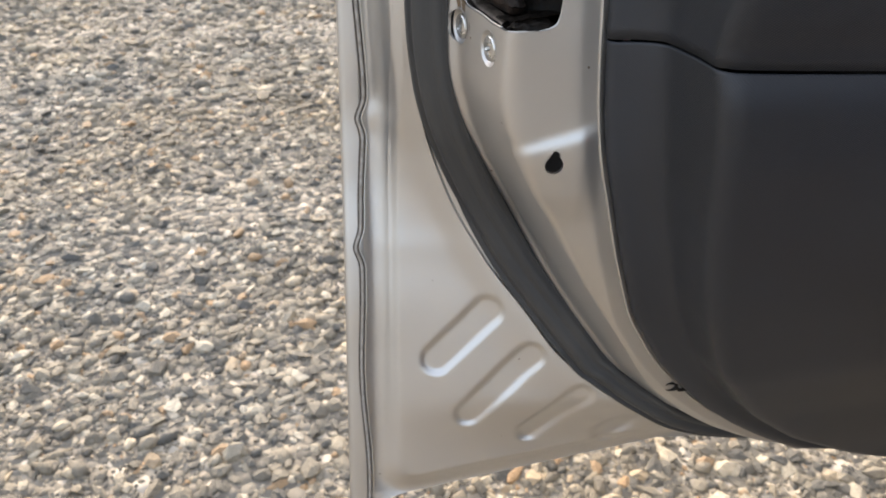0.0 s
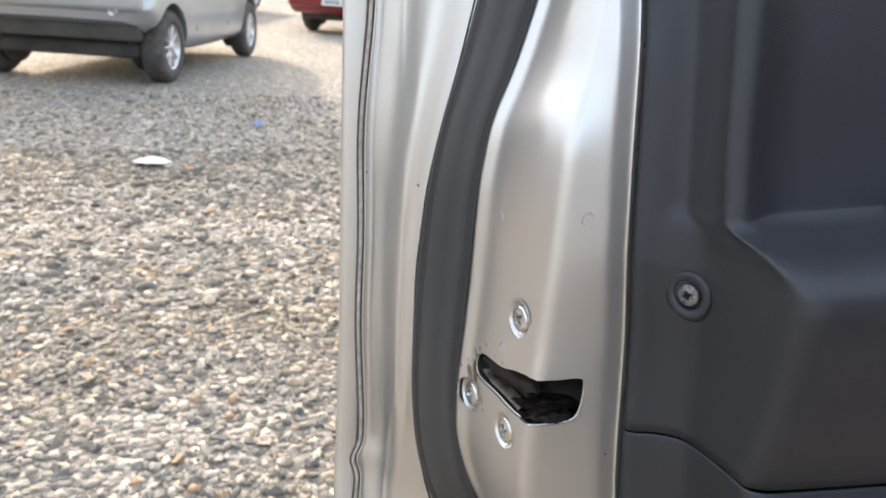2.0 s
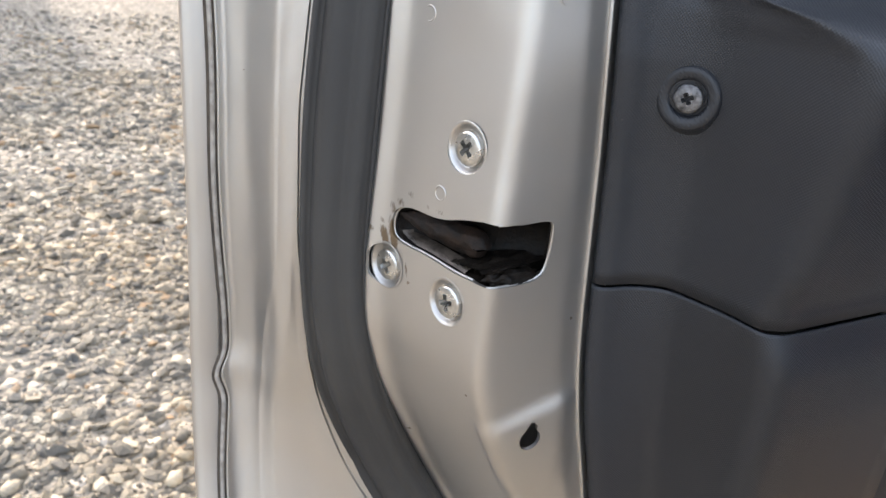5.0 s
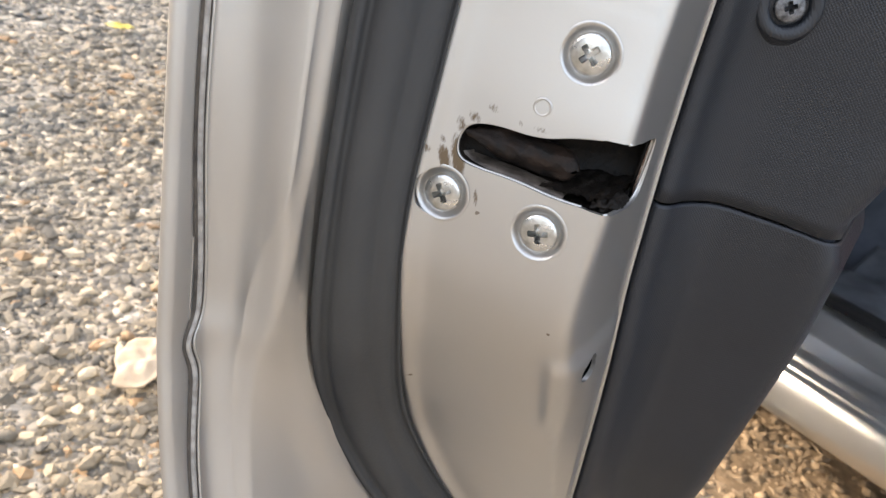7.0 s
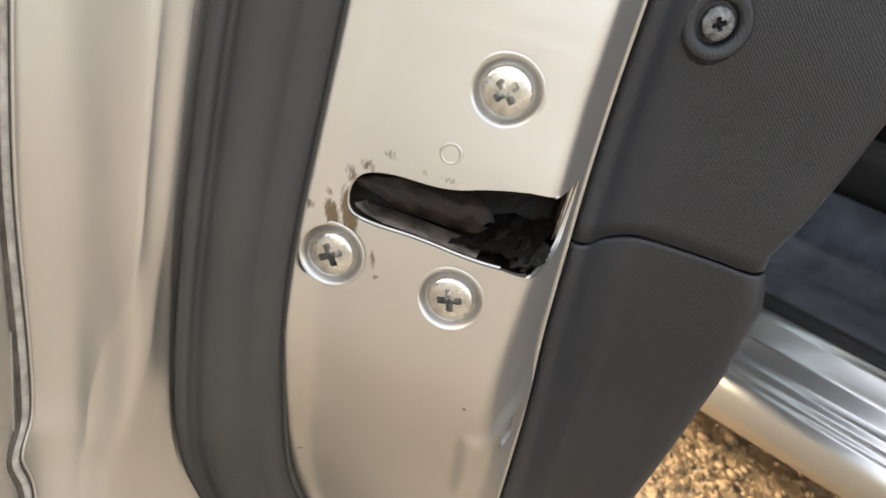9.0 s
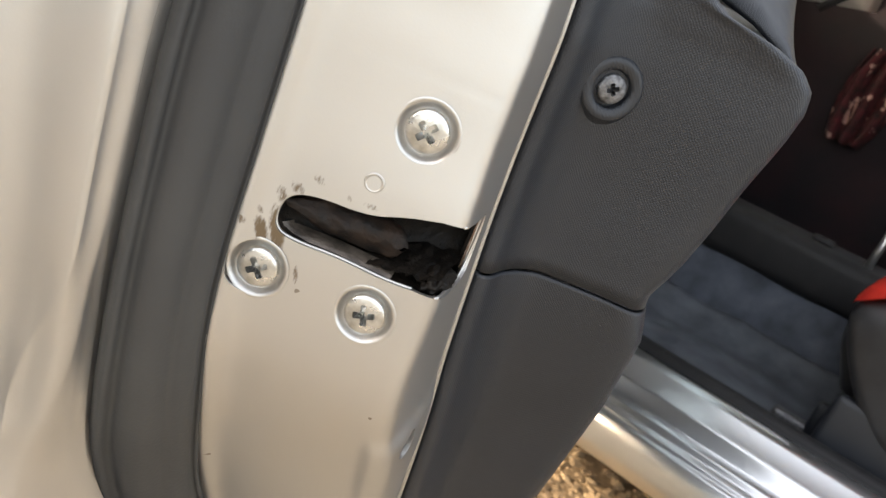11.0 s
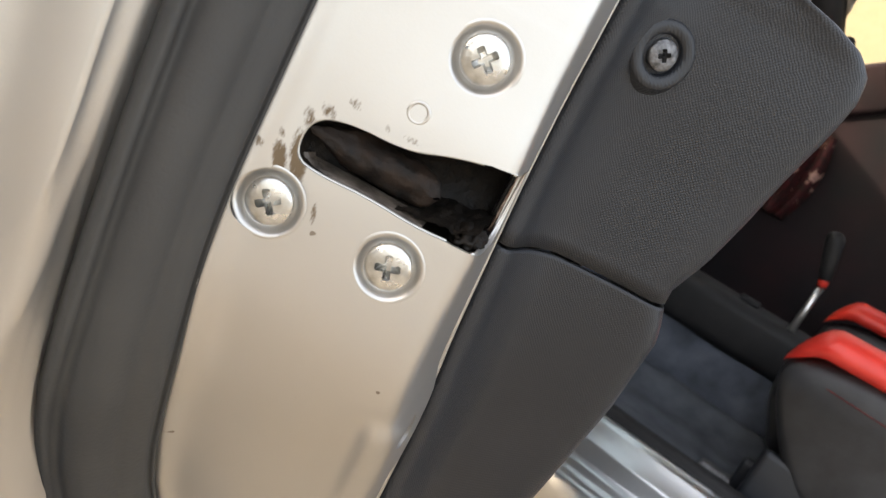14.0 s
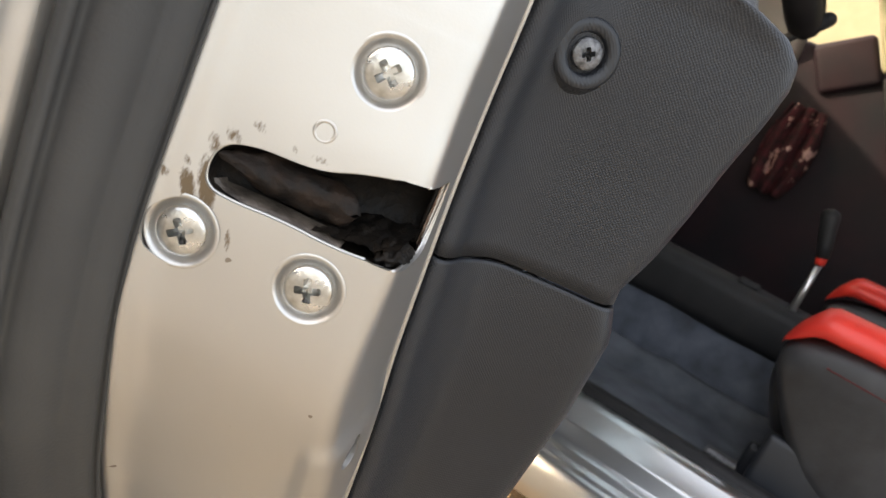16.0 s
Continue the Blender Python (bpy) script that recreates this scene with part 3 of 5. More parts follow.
def door_seal():
    """The black rubber seal on its way round the door."""
    zz = np.concatenate([np.linspace(1.118, .50, 150), np.linspace(.497, .418, 48)])
    o, i = keyed(zz, ST_O), keyed(zz, ST_I)
    o, i = blur(o, 4) + np.array([.0015, .0012]), blur(i, 4)
    A = np.concatenate([o, zz[:, None]], 1)
    B = np.concatenate([i, zz[:, None]], 1)
    mid = (A + B) / 2
    T = np.gradient(mid, axis=0)
    T /= np.linalg.norm(T, axis=1, keepdims=True)
    W = np.array([0.55, 0.45, 0.0]) + np.zeros_like(mid)
    low = np.clip((.62 - zz) / .14, 0, 1)[:, None]
    W = W * (1 - low) + np.array([.25, .75, .75]) * low
    W -= (W * T).sum(1, keepdims=True) * T
    W /= np.linalg.norm(W, axis=1, keepdims=True)
    N = np.cross(W, T)
    N *= np.where((N @ np.array([.6, -.8, .1])) < 0, -1, 1)[:, None]
    half = np.maximum(np.abs(((B - A) * W).sum(1)) / 2, .010)
    half = blur(np.minimum(half, .0175), 6)
    # outer foot with a thin fin, the round bulb, a shallow valley and a flat inner band
    prof = [(-1.0, -1.0), (-1.08, -.70), (-1.07, .0), (-1.02, .26), (-.94, .37), (-.86, .38), (-.79, .31), (-.72, .24), (-.66, .26), (-.60, .34), (-.52, .45), (-.38, .56), (-.2, .63), (0, .62), (.16, .54), (.28, .44), (.36, .40), (.46, .42), (.62, .44), (.80, .38), (.90, .26), (.95, .10), (.98, .12), (1.03, .20), (1.07, .10), (1.06, -.4)]
    lip = np.clip((zz - .59) / .15, 0, 1)
    lip = lip * lip * (3 - 2 * lip)
    rows = [[mid[k] + W[k] * half[k] * a * (1 + .10 * (1 - lip[k]) * (a < -.5)) + N[k] * .0155 * b for a, b in prof] for k in range(len(zz))]
    return loft("door_seal", rows, close_c=True, caps=True)


part("door_seal", door_seal(), RUBBER, door, "black rubber door seal")


def screw_head(r, mat, parent, m, recess=0.58, label=""):
    """A domed cross-head screw, its head towards +z of m."""
    seg = 40
    prof = [(r * .2, -.0045), (r * .6, -.0045), (r * .97, -.0016), (r, -.0002), (r * .985, .0004), (r * .94, .0008), (r * .8, .0011), (r * .5, .0014), (r * .2, .0015)]
    me = lathe("screw", prof, seg)
    w, l = r * .165, r * recess
    star = []
    for k in range(4):
        c, sn = math.cos(k * math.pi / 2 + .5), math.sin(k * math.pi / 2 + .5)
        star += [(c * x - sn * y, sn * x + c * y) for x, y in ((w * 1.15, -w * 1.0), (l * .88, -w * 1.08), (l, -w * .75), (l, w * .75), (l * .88, w * 1.08), (w * 1.15, w * 1.0))]
    n = len(star)
    b2 = bmesh.new()
    top = [b2.verts.new((x * 1.15, y * 1.15, .004)) for x, y in star]
    low = [b2.verts.new((x * .52, y * .52, -.0032)) for x, y in star]
    b2.faces.new(top)
    b2.faces.new(low[::-1])
    for k in range(n):
        b2.faces.new((top[k], low[k], low[(k + 1) % n], top[(k + 1) % n]))
    bmesh.ops.recalc_face_normals(b2, faces=b2.faces)
    mc = bpy.data.meshes.new("c")
    b2.to_mesh(mc)
    b2.free()
    cross = [mc]
    me = cut(me, cross, "screw")
    ob = part("latch_screw" if r > .0055 else "trim_screw", me, mat, parent, label)
    ob.matrix_basis = m
    return ob


for s, turn in zip(SEATS, (20, 5, -12)):
    m = Matrix.Translation((s[0], s[1], s[2])) @ LEAN @ FACE
    me = lathe("screw_dish", [(.0106, -.00012), (.0102, .00006), (.0098, .00005), (.0094, -.00012), (.0091, -.0004), (.0088, -.0008), (.0085, -.0013), (.0081, -.0018), (.0077, -.0022), (.0070, -.0024), (.0030, -.0025)], 56, False)
    part("screw_dish", me, SILVER, door).matrix_basis = m
    screw_head(.0069, ZINC, door, m @ Matrix.Translation((0, 0, -.0011)) @ Matrix.Rotation(radians(turn), 4, "Z"), label="zinc-plated cross-head latch screw")


def panel_y(x, z):
    """The shut face's y at a place of the face."""
    f = keyed(np.array([z]), ST_I)[0] + np.array([.0085, .0040])
    c = keyed(np.array([z]), CORNER)[0]
    if x < f[0]:
        c, f = f, keyed(np.array([z]), ST_I)[0] + np.array([.0025, -.001])
    return float(f[1] + (x - f[0]) / (c[0] - f[0]) * (c[1] - f[1]))


def ring_mark(m, r):
    rows = [[(( r + .0005 * math.cos(b)) * math.cos(a), (r + .0005 * math.cos(b)) * math.sin(a), .0003 * math.sin(b)) for b in np.linspace(0, 6.283, 8, endpoint=False)] for a in np.linspace(0, 6.2832, 33)]
    part("press_mark", loft("press_mark", rows, close_c=True), SILVER, door).matrix_basis = m


for x, z in ((-.010, .780), (-.028, .845)):
    ring_mark(Matrix.Translation((x, panel_y(x, z), z)) @ LEAN @ FACE, .0028)
ring_mark(Matrix.Translation((.0172, .022, .858)) @ Matrix.Rotation(radians(90), 4, "Z") @ FACE, .0030)

# latch behind the opening: a housing with a channel, a greasy tongue and a worn edge plate


def latch_housing():
    """A trough behind the slot that deepens towards the cabin side."""
    rows = []
    for x, lo, hi, dep in ((-.0352, .7600, .7602, .0010), (-.0346, .7560, .7645, .0040), (-.0330, .7540, .7672, .0062), (-.0300, .7526, .7688, .0080), (-.0240, .7518, .7698, .0100), (-.0160, .7514, .7702, .0125), (-.0080, .7511, .7708, .017), (.0000, .7505, .7740, .026), (.0060, .7503, .7765, .032), (.0165, .7500, .7790, .034)):
        y0 = .0005 + .2 * x
        h = hi - lo
        rows.append([(x, y0 + a * dep, lo + b * h) for a, b in ((.0, .0), (.25, .03), (.55, .07), (.85, .14), (.97, .27), (1, .5), (.97, .73), (.85, .86), (.5, .95), (.0, 1.0))])
    return loft("latch", rows)


latch = part("latch", latch_housing(), GREASE, door, "dark greasy door latch")


def tongue():
    """The rounded claw that lies along the slot's upper side."""
    rows = []
    for k in range(21):
        t = k / 20
        cx, cz = -.0335 + .036 * t, .7626 - .0034 * t
        w = .0061 * min(1, .35 + 2.4 * t) * (1 if t < .8 else (1.001 - ((t - .8) / .2) ** 2) ** .5)
        top = .0005 + .2 * cx + .0060 * t ** 1.3
        rows.append([(cx + .0012 * math.sin(a * 3 + t * 7), top + .0075 - .0065 * math.sin(a) + .0014 * noise.noise((t * 11, a * 3, .5)), cz + w * math.cos(a) + .0006 * noise.noise((t * 14, a * 2, 4.5))) for a in np.linspace(-.3, math.pi + .3, 20)])
    return loft("claw", rows)


part("claw", tongue(), CLAW, latch, "worn claw caked in black grease")


def guide_lip():
    """The worn lower wall of the slot's narrow end."""
    rows = []
    for x, z in ((-.0338, .7562), (-.0325, .7545), (-.0300, .7532), (-.0260, .7528), (-.0200, .7528), (-.0140, .7527), (-.0080, .7522), (-.0030, .7520), (.0015, .7517), (.0040, .7512)):
        y0 = .0022 + .2 * x
        k = max(0, (-.031 - x) / .0037)
        rows.append([(x + d * k, y0 + a, z - .0006 + d * (1 - k)) for a, d in ((0, 0), (.0006, .0009), (.0020, .0016), (.0036, .0021), (.0060, .0024))])
    return loft("guide_lip", rows)


part("guide_lip", guide_lip(), GREASY_STEEL, latch, "worn brownish guide lip")


def caked_grease():
    """Lumps of old grease on the floor of the opening and in its outer corner."""
    pts = []
    for x in np.linspace(-.012, .0188, 44):
        y0 = .0012 + .2 * x
        t = (x + .012) / .0308
        pts.append([(x, y0 + .0016 + a * .027 + .0012 * noise.noise((x * 500, a * 6, 2.0)), .7508 + .0032 * math.sin(min(1, t * 1.6) * 1.57) * (1 - .3 * a) + .0012 * noise.noise((x * 260, a * 5, 7.0)) + .0007 * noise.noise((x * 800, a * 14, 1.0)) + .0045 * a + .003 * max(0, t - .8) / .2) for a in np.linspace(0, 1, 16)])
    return loft("caked_grease", pts)


part("caked_grease", caked_grease(), GREASE, latch, "lumpy black and brown grease")
bm = bmesh.new()
bmesh.ops.create_icosphere(bm, subdivisions=4, radius=1.0)
for vtx in bm.verts:
    k = 1 + .35 * noise.noise(vtx.co * 2.5) + .18 * noise.noise(vtx.co * 7)
    vtx.co = Vector((vtx.co.x * .0052 * k + .0155, vtx.co.y * .0115 * k + .0165, vtx.co.z * .0040 * k + .7525))
part("grease_lump", bm, GREASE, latch, "black lump of old grease")
for dx, w, dz, mat, lab in ((.0179, .0011, .021, GREASE, "greasy plate edge"), (.0191, .0010, .0215, RUST, "rusty edge of the latch plate"), (.0203, .0008, .0205, ZINC, "bright edge of the latch plate")):
    bm = bmesh.new()
    box(bm, (dx, .0312, .765), (w, .0014, dz), .0003)
    part("edge_plate", bm, mat, latch, lab)

# ---- black door trim ----
TR_E = [(z, x + .001, y + .0005) for z, x, y in METAL]
TR_C = [(.40, .05, .40), (.44, .052, .27), (.47, .058, .215), (.50, .063, .178), (.55, .076, .138), (.60, .082, .116), (.65, .087, .103), (.70, .092, .094), (.735, .0925, .089), (.748, .087, .087),
        (.752, .086, .087), (.77, .092, .086), (.79, .096, .085), (.81, .099, .083), (.83, .103, .081), (.843, .1045, .080), (.851, .103, .079), (.8565, .097, .077), (.8610, .084, .075), (.8645, .064, .072), (.868, .060, .072), (.90, .055, .070), (1.02, .042, .066), (1.12, .036, .064)]


def trim_rows(zs, back, shear):
    e, c = keyed(zs, TR_E), keyed(zs, TR_C)
    rows = []
    for k, z in enumerate(zs):
        (ex, ey), (cx, cy) = e[k], c[k]
        d = np.array([cx - ex, cy - ey])
        up = z > .866
        rec = .014 if up else 0.0
        ctrl = [(ex - .004, ey + .010), (ex + .0005, ey - .0005), (ex + .006, ey + .002), (ex + .009, ey + .013), (ex + d[0] * .27, ey + d[1] * .72), (ex + d[0] * .42, ey + d[1] * .79),
                (ex + d[0] * .72, ey + d[1] * .89), (cx - .004, cy - .004), (cx, cy + .004), (cx - rec * .6, cy + .016), (cx - rec, cy + .03)]
        for yy in back:
            ctrl.append((cx - rec - (0.0 if up else .0), cy + yy))
        pts = []
        for a, b in zip(ctrl, ctrl[1:]):
            for q in range(4):
                pts.append((a[0] + (b[0] - a[0]) * q / 4, a[1] + (b[1] - a[1]) * q / 4))
        pts.append(ctrl[-1])
        p = np.array(pts)
        for _ in range(3):
            p[1:-1] = p[1:-1] * .5 + (p[:-2] + p[2:]) * .25
        rows.append([(x, y, z + shear(y, z)) for x, y in p])
    return rows


def seam_drop(y):
    return float(np.interp(y, [.045, .060, .087, .11, .2, .4], [-.0005, .0, .0025, .001, -.004, -.004]))


def shear_up(y, z):
    top = float(np.clip((z - .752) / .10, 0, 1))
    lip = float(np.clip(1 - abs(z - .857) / .05, 0, 1)) * .07 * max(0, y - .11)
    return seam_drop(y) * (1 - top) + min(lip, .02)


def shear_low(y, z):
    return seam_drop(y) * float(np.clip(1 - (.747 - z) / .12, 0, 1))


def sheet(name, rows, thick=.0025):
    bm_me = loft(name, rows)
    ob = bpy.data.objects.new(name, bm_me)
    scene.collection.objects.link(ob)
    md = ob.modifiers.new("s", "SOLIDIFY")
    md.thickness, md.offset = thick, -1.0
    out = bpy.data.meshes.new_from_object(ob.evaluated_get(bpy.context.evaluated_depsgraph_get()))
    bpy.data.objects.remove(ob)
    return out


zu = np.concatenate([np.arange(.7480, .836, .006), np.arange(.837, .872, .0018), np.arange(.876, 1.029, .0095)])
part("upper_trim", sheet("upper_trim", trim_rows(zu, (.05, .1, .2, .4, .7, 1.0), shear_up)), PLASTIC, door, "grained black plastic door card with armrest ledge")
zb = np.array([1.0294, 1.032, 1.038, 1.06, 1.12])
part("belt_trim", sheet("belt_trim", trim_rows(zb, (.05, .2, .5, 1.0), lambda y, z: 0.0)), PLASTIC, door, "black belt-line trim cap")
zl = np.concatenate([np.arange(.405, .74, .008), np.arange(.7402, .7470, .0016)])
part("lower_trim", sheet("lower_trim", trim_rows(zl, (.05, .116), shear_low)), PLASTIC, door, "black lower door card")

# dark lining behind the card joints, the map pocket's back and the pull handle's cover
rows = [[(float(np.interp(z, [.40, .7, .85, 1.12], [.034, .016, .010, -.020])) + o, y, z) for y, o in ((float(np.interp(z, [q[0] for q in METAL], [q[2] for q in METAL])) + .012, -.004), (float(np.interp(z, [q[0] for q in METAL], [q[2] for q in METAL])) + .03, .008), (.62, .012), (1.08, .012))] for z in np.linspace(.50, 1.11, 60)]
part("card_lining", sheet("card_lining", rows), BLACK, door, "dark lining behind the door card")
rows = [[(float(np.interp(z, [.42, .7, .75], [.045, .058, .062])), y, z) for y in (float(np.interp(z, [.45, .52], [.33, .22])), .4, .7, 1.06)] for z in np.linspace(.455, .744, 16)]
part("map_pocket", sheet("map_pocket", rows), PLASTIC, door, "black map pocket")
rows = []
for k in range(14):
    t = k / 13
    # the cover grows out of the ledge: back edge, top, front edge and front face
    rows.append([(x, y0 + .17 * t, z0 + rise * t) for x, y0, z0, rise in ((.043, .165, .872, .10), (.047, .164, .8765, .125), (.060, .159, .8745, .125), (.078, .152, .8695, .10), (.094, .148, .8625, .06), (.1035, .148, .8560, .025), (.1062, .150, .8480, .005), (.1065, .154, .8400, -.01), (.1058, .160, .8300, -.03))])
part("pull_handle", sheet("pull_handle", rows), PLASTIC, door, "black pull handle cover")

# screw in its round seat on the trim
TS = Matrix.Translation((.0390, .0676, .827)) @ Matrix.Rotation(radians(28), 4, "Z") @ FACE
boss = part("screw_seat", lathe("screw_seat", [(.0056, -.006), (.0061, -.0004), (.0066, .0008), (.0072, .0013), (.0088, .0016), (.0100, .0014), (.0106, .0006), (.0110, -.0010), (.0118, -.0018), (.0126, -.0030), (.0126, -.007)], 48), PLASTIC, door, "round plastic screw seat")
boss.matrix_basis = TS @ Matrix.Diagonal((1.1, 1.1, 1, 1))
screw_head(.0054, STEEL_DARK, door, TS @ Matrix.Translation((0, 0, .0002)), .46, label="worn dark trim screw")

# clip hole with a broken brown clip at the trim's lower edge
CLIP = Matrix.Translation((.0292, .128, .507)) @ Matrix.Rotation(radians(75), 4, "Z") @ FACE
hole = part("clip", lathe("clip", [(.0018, -.004), (.0026, -.001), (.0034, .0006), (.0042, .0004), (.0046, -.002), (.0046, -.006)], 24), GREASE, door, "broken dark brown trim clip")
hole.matrix_basis = CLIP @ Matrix.Diagonal((1.2, .8, 1, 1))
bm = bmesh.new()
box(bm, (.0292, .138, .5035), (.0016, .009, .0030), .0008)
part("clip_tab", bm, GREASE, door, "torn clip tab")

# ---- ground ----
def gravel_ground():
    m, nt, p = nodes_of("gravel_ground")
    tc = nt.nodes.new("ShaderNodeTexCoord")
    vo = nt.nodes.new("ShaderNodeTexVoronoi")
    vo.inputs["Scale"].default_value = 42.0
    nt.links.new(tc.outputs["Object"], vo.inputs["Vector"])
    hs = nt.nodes.new("ShaderNodeSeparateColor")
    nt.links.new(vo.outputs["Color"], hs.inputs["Color"])
    ramp = nt.nodes.new("ShaderNodeValToRGB")
    els = ramp.color_ramp.elements
    els[0].position, els[0].color = 0.0, (.17, .158, .138, 1)
    els[1].position, els[1].color = 1.0, (.60, .55, .48, 1)
    for pos, c in ((.3, (.235, .218, .190)), (.6, (.30, .273, .232)), (.85, (.40, .36, .30))):
        e = els.new(pos)
        e.color = (*c, 1)
    nt.links.new(hs.outputs["Red"], ramp.inputs["Fac"])
    big = nt.nodes.new("ShaderNodeTexNoise")
    big.inputs["Scale"].default_value, big.inputs["Detail"].default_value = .7, 5
    nt.links.new(tc.outputs["Object"], big.inputs["Vector"])
    mx = nt.nodes.new("ShaderNodeMix")
    mx.data_type, mx.blend_type = "RGBA", "MULTIPLY"
    mx.inputs["Factor"].default_value = .6
    r2 = nt.nodes.new("ShaderNodeValToRGB")
    r2.color_ramp.elements[0].position, r2.color_ramp.elements[1].position = .3, .7
    r2.color_ramp.elements[0].color, r2.color_ramp.elements[1].color = (.72, .71, .68, 1), (.93, .87, .77, 1)
    nt.links.new(big.outputs["Fac"], r2.inputs["Fac"])
    nt.links.new(ramp.outputs["Color"], mx.inputs["A"])
    nt.links.new(r2.outputs["Color"], mx.inputs["B"])
    nt.links.new(mx.outputs["Result"], p.inputs["Base Color"])
    p.inputs["Roughness"].default_value = .9
    b = nt.nodes.new("ShaderNodeBump")
    b.inputs["Strength"].default_value, b.inputs["Distance"].default_value = 1.0, .02
    b.invert = True
    nt.links.new(vo.outputs["Distance"], b.inputs["Height"])
    nt.links.new(b.outputs["Normal"], p.inputs["Normal"])
    return m


def stone_material():
    m, nt, p = nodes_of("stones")
    g = nt.nodes.new("ShaderNodeNewGeometry")
    ramp = nt.nodes.new("ShaderNodeValToRGB")
    els = ramp.color_ramp.elements
    els[0].position, els[0].color = 0.0, (.095, .098, .100, 1)
    els[1].position, els[1].color = 1.0, (.40, .275, .165, 1)
    for pos, c in ((.12, (.125, .124, .118)), (.30, (.175, .167, .150)), (.50, (.225, .210, .180)), (.66, (.28, .256, .214)), (.78, (.38, .35, .295)), (.88, (.58, .545, .475)), (.945, (.48, .42, .33)), (.965, (.33, .245, .165))):
        els.new(pos).color = (*c, 1)
    nt.links.new(g.outputs["Random Per Island"], ramp.inputs["Fac"])
    tc = nt.nodes.new("ShaderNodeTexCoord")
    n = nt.nodes.new("ShaderNodeTexNoise")
    n.inputs["Scale"].default_value, n.inputs["Detail"].default_value = 120.0, 4.0
    nt.links.new(tc.outputs["Object"], n.inputs["Vector"])
    r2 = nt.nodes.new("ShaderNodeValToRGB")
    r2.color_ramp.elements[0].color, r2.color_ramp.elements[1].color = (.6, .6, .6, 1), (1.15, 1.13, 1.1, 1)
    nt.links.new(n.outputs["Fac"], r2.inputs["Fac"])
    mx = nt.nodes.new("ShaderNodeMix")
    mx.data_type, mx.blend_type = "RGBA", "MULTIPLY"
    mx.inputs["Factor"].default_value = .8
    nt.links.new(ramp.outputs["Color"], mx.inputs["A"])
    nt.links.new(r2.outputs["Color"], mx.inputs["B"])
    # brown and grey drifts across the yard
    big = nt.nodes.new("ShaderNodeTexNoise")
    big.inputs["Scale"].default_value, big.inputs["Detail"].default_value = 1.3, 4.0
    nt.links.new(tc.outputs["Object"], big.inputs["Vector"])
    r3 = nt.nodes.new("ShaderNodeValToRGB")
    r3.color_ramp.elements[0].position, r3.color_ramp.elements[1].position = .38, .62
    r3.color_ramp.elements[0].color, r3.color_ramp.elements[1].color = (.90, .90, .87, 1), (1.04, .93, .76, 1)
    nt.links.new(big.outputs["Fac"], r3.inputs["Fac"])
    m3 = nt.nodes.new("ShaderNodeMix")
    m3.data_type, m3.blend_type = "RGBA", "MULTIPLY"
    m3.inputs["Factor"].default_value = 1.0
    nt.links.new(mx.outputs["Result"], m3.inputs["A"])
    nt.links.new(r3.outputs["Color"], m3.inputs["B"])
    nt.links.new(m3.outputs["Result"], p.inputs["Base Color"])
    p.inputs["Roughness"].default_value = .75
    b = nt.nodes.new("ShaderNodeBump")
    b.inputs["Strength"].default_value, b.inputs["Distance"].default_value = .8, .004
    n4 = nt.nodes.new("ShaderNodeTexNoise")
    n4.inputs["Scale"].default_value, n4.inputs["Detail"].default_value = 190.0, 4.0
    nt.links.new(tc.outputs["Object"], n4.inputs["Vector"])
    nt.links.new(n4.outputs["Fac"], b.inputs["Height"])
    nt.links.new(b.outputs["Normal"], p.inputs["Normal"])
    return m


GROUND, STONE = gravel_ground(), stone_material()
gx = np.concatenate([[-900, -300, -100, -50, -30], np.arange(-20, 6.1, 1.0), [15, 60, 300, 900]])
gy = np.concatenate([[-900, -300, -100, -30], np.arange(-10, 14.1, 1.0), [30, 60, 300, 900]])
gp = np.array([[(x, y, 0.0) for x in gx] for y in gy])
ground = part("ground", loft("ground", gp), GROUND)
tagged(ground, "dry gravel yard of grey and tan stones", "ground", kind="structure")


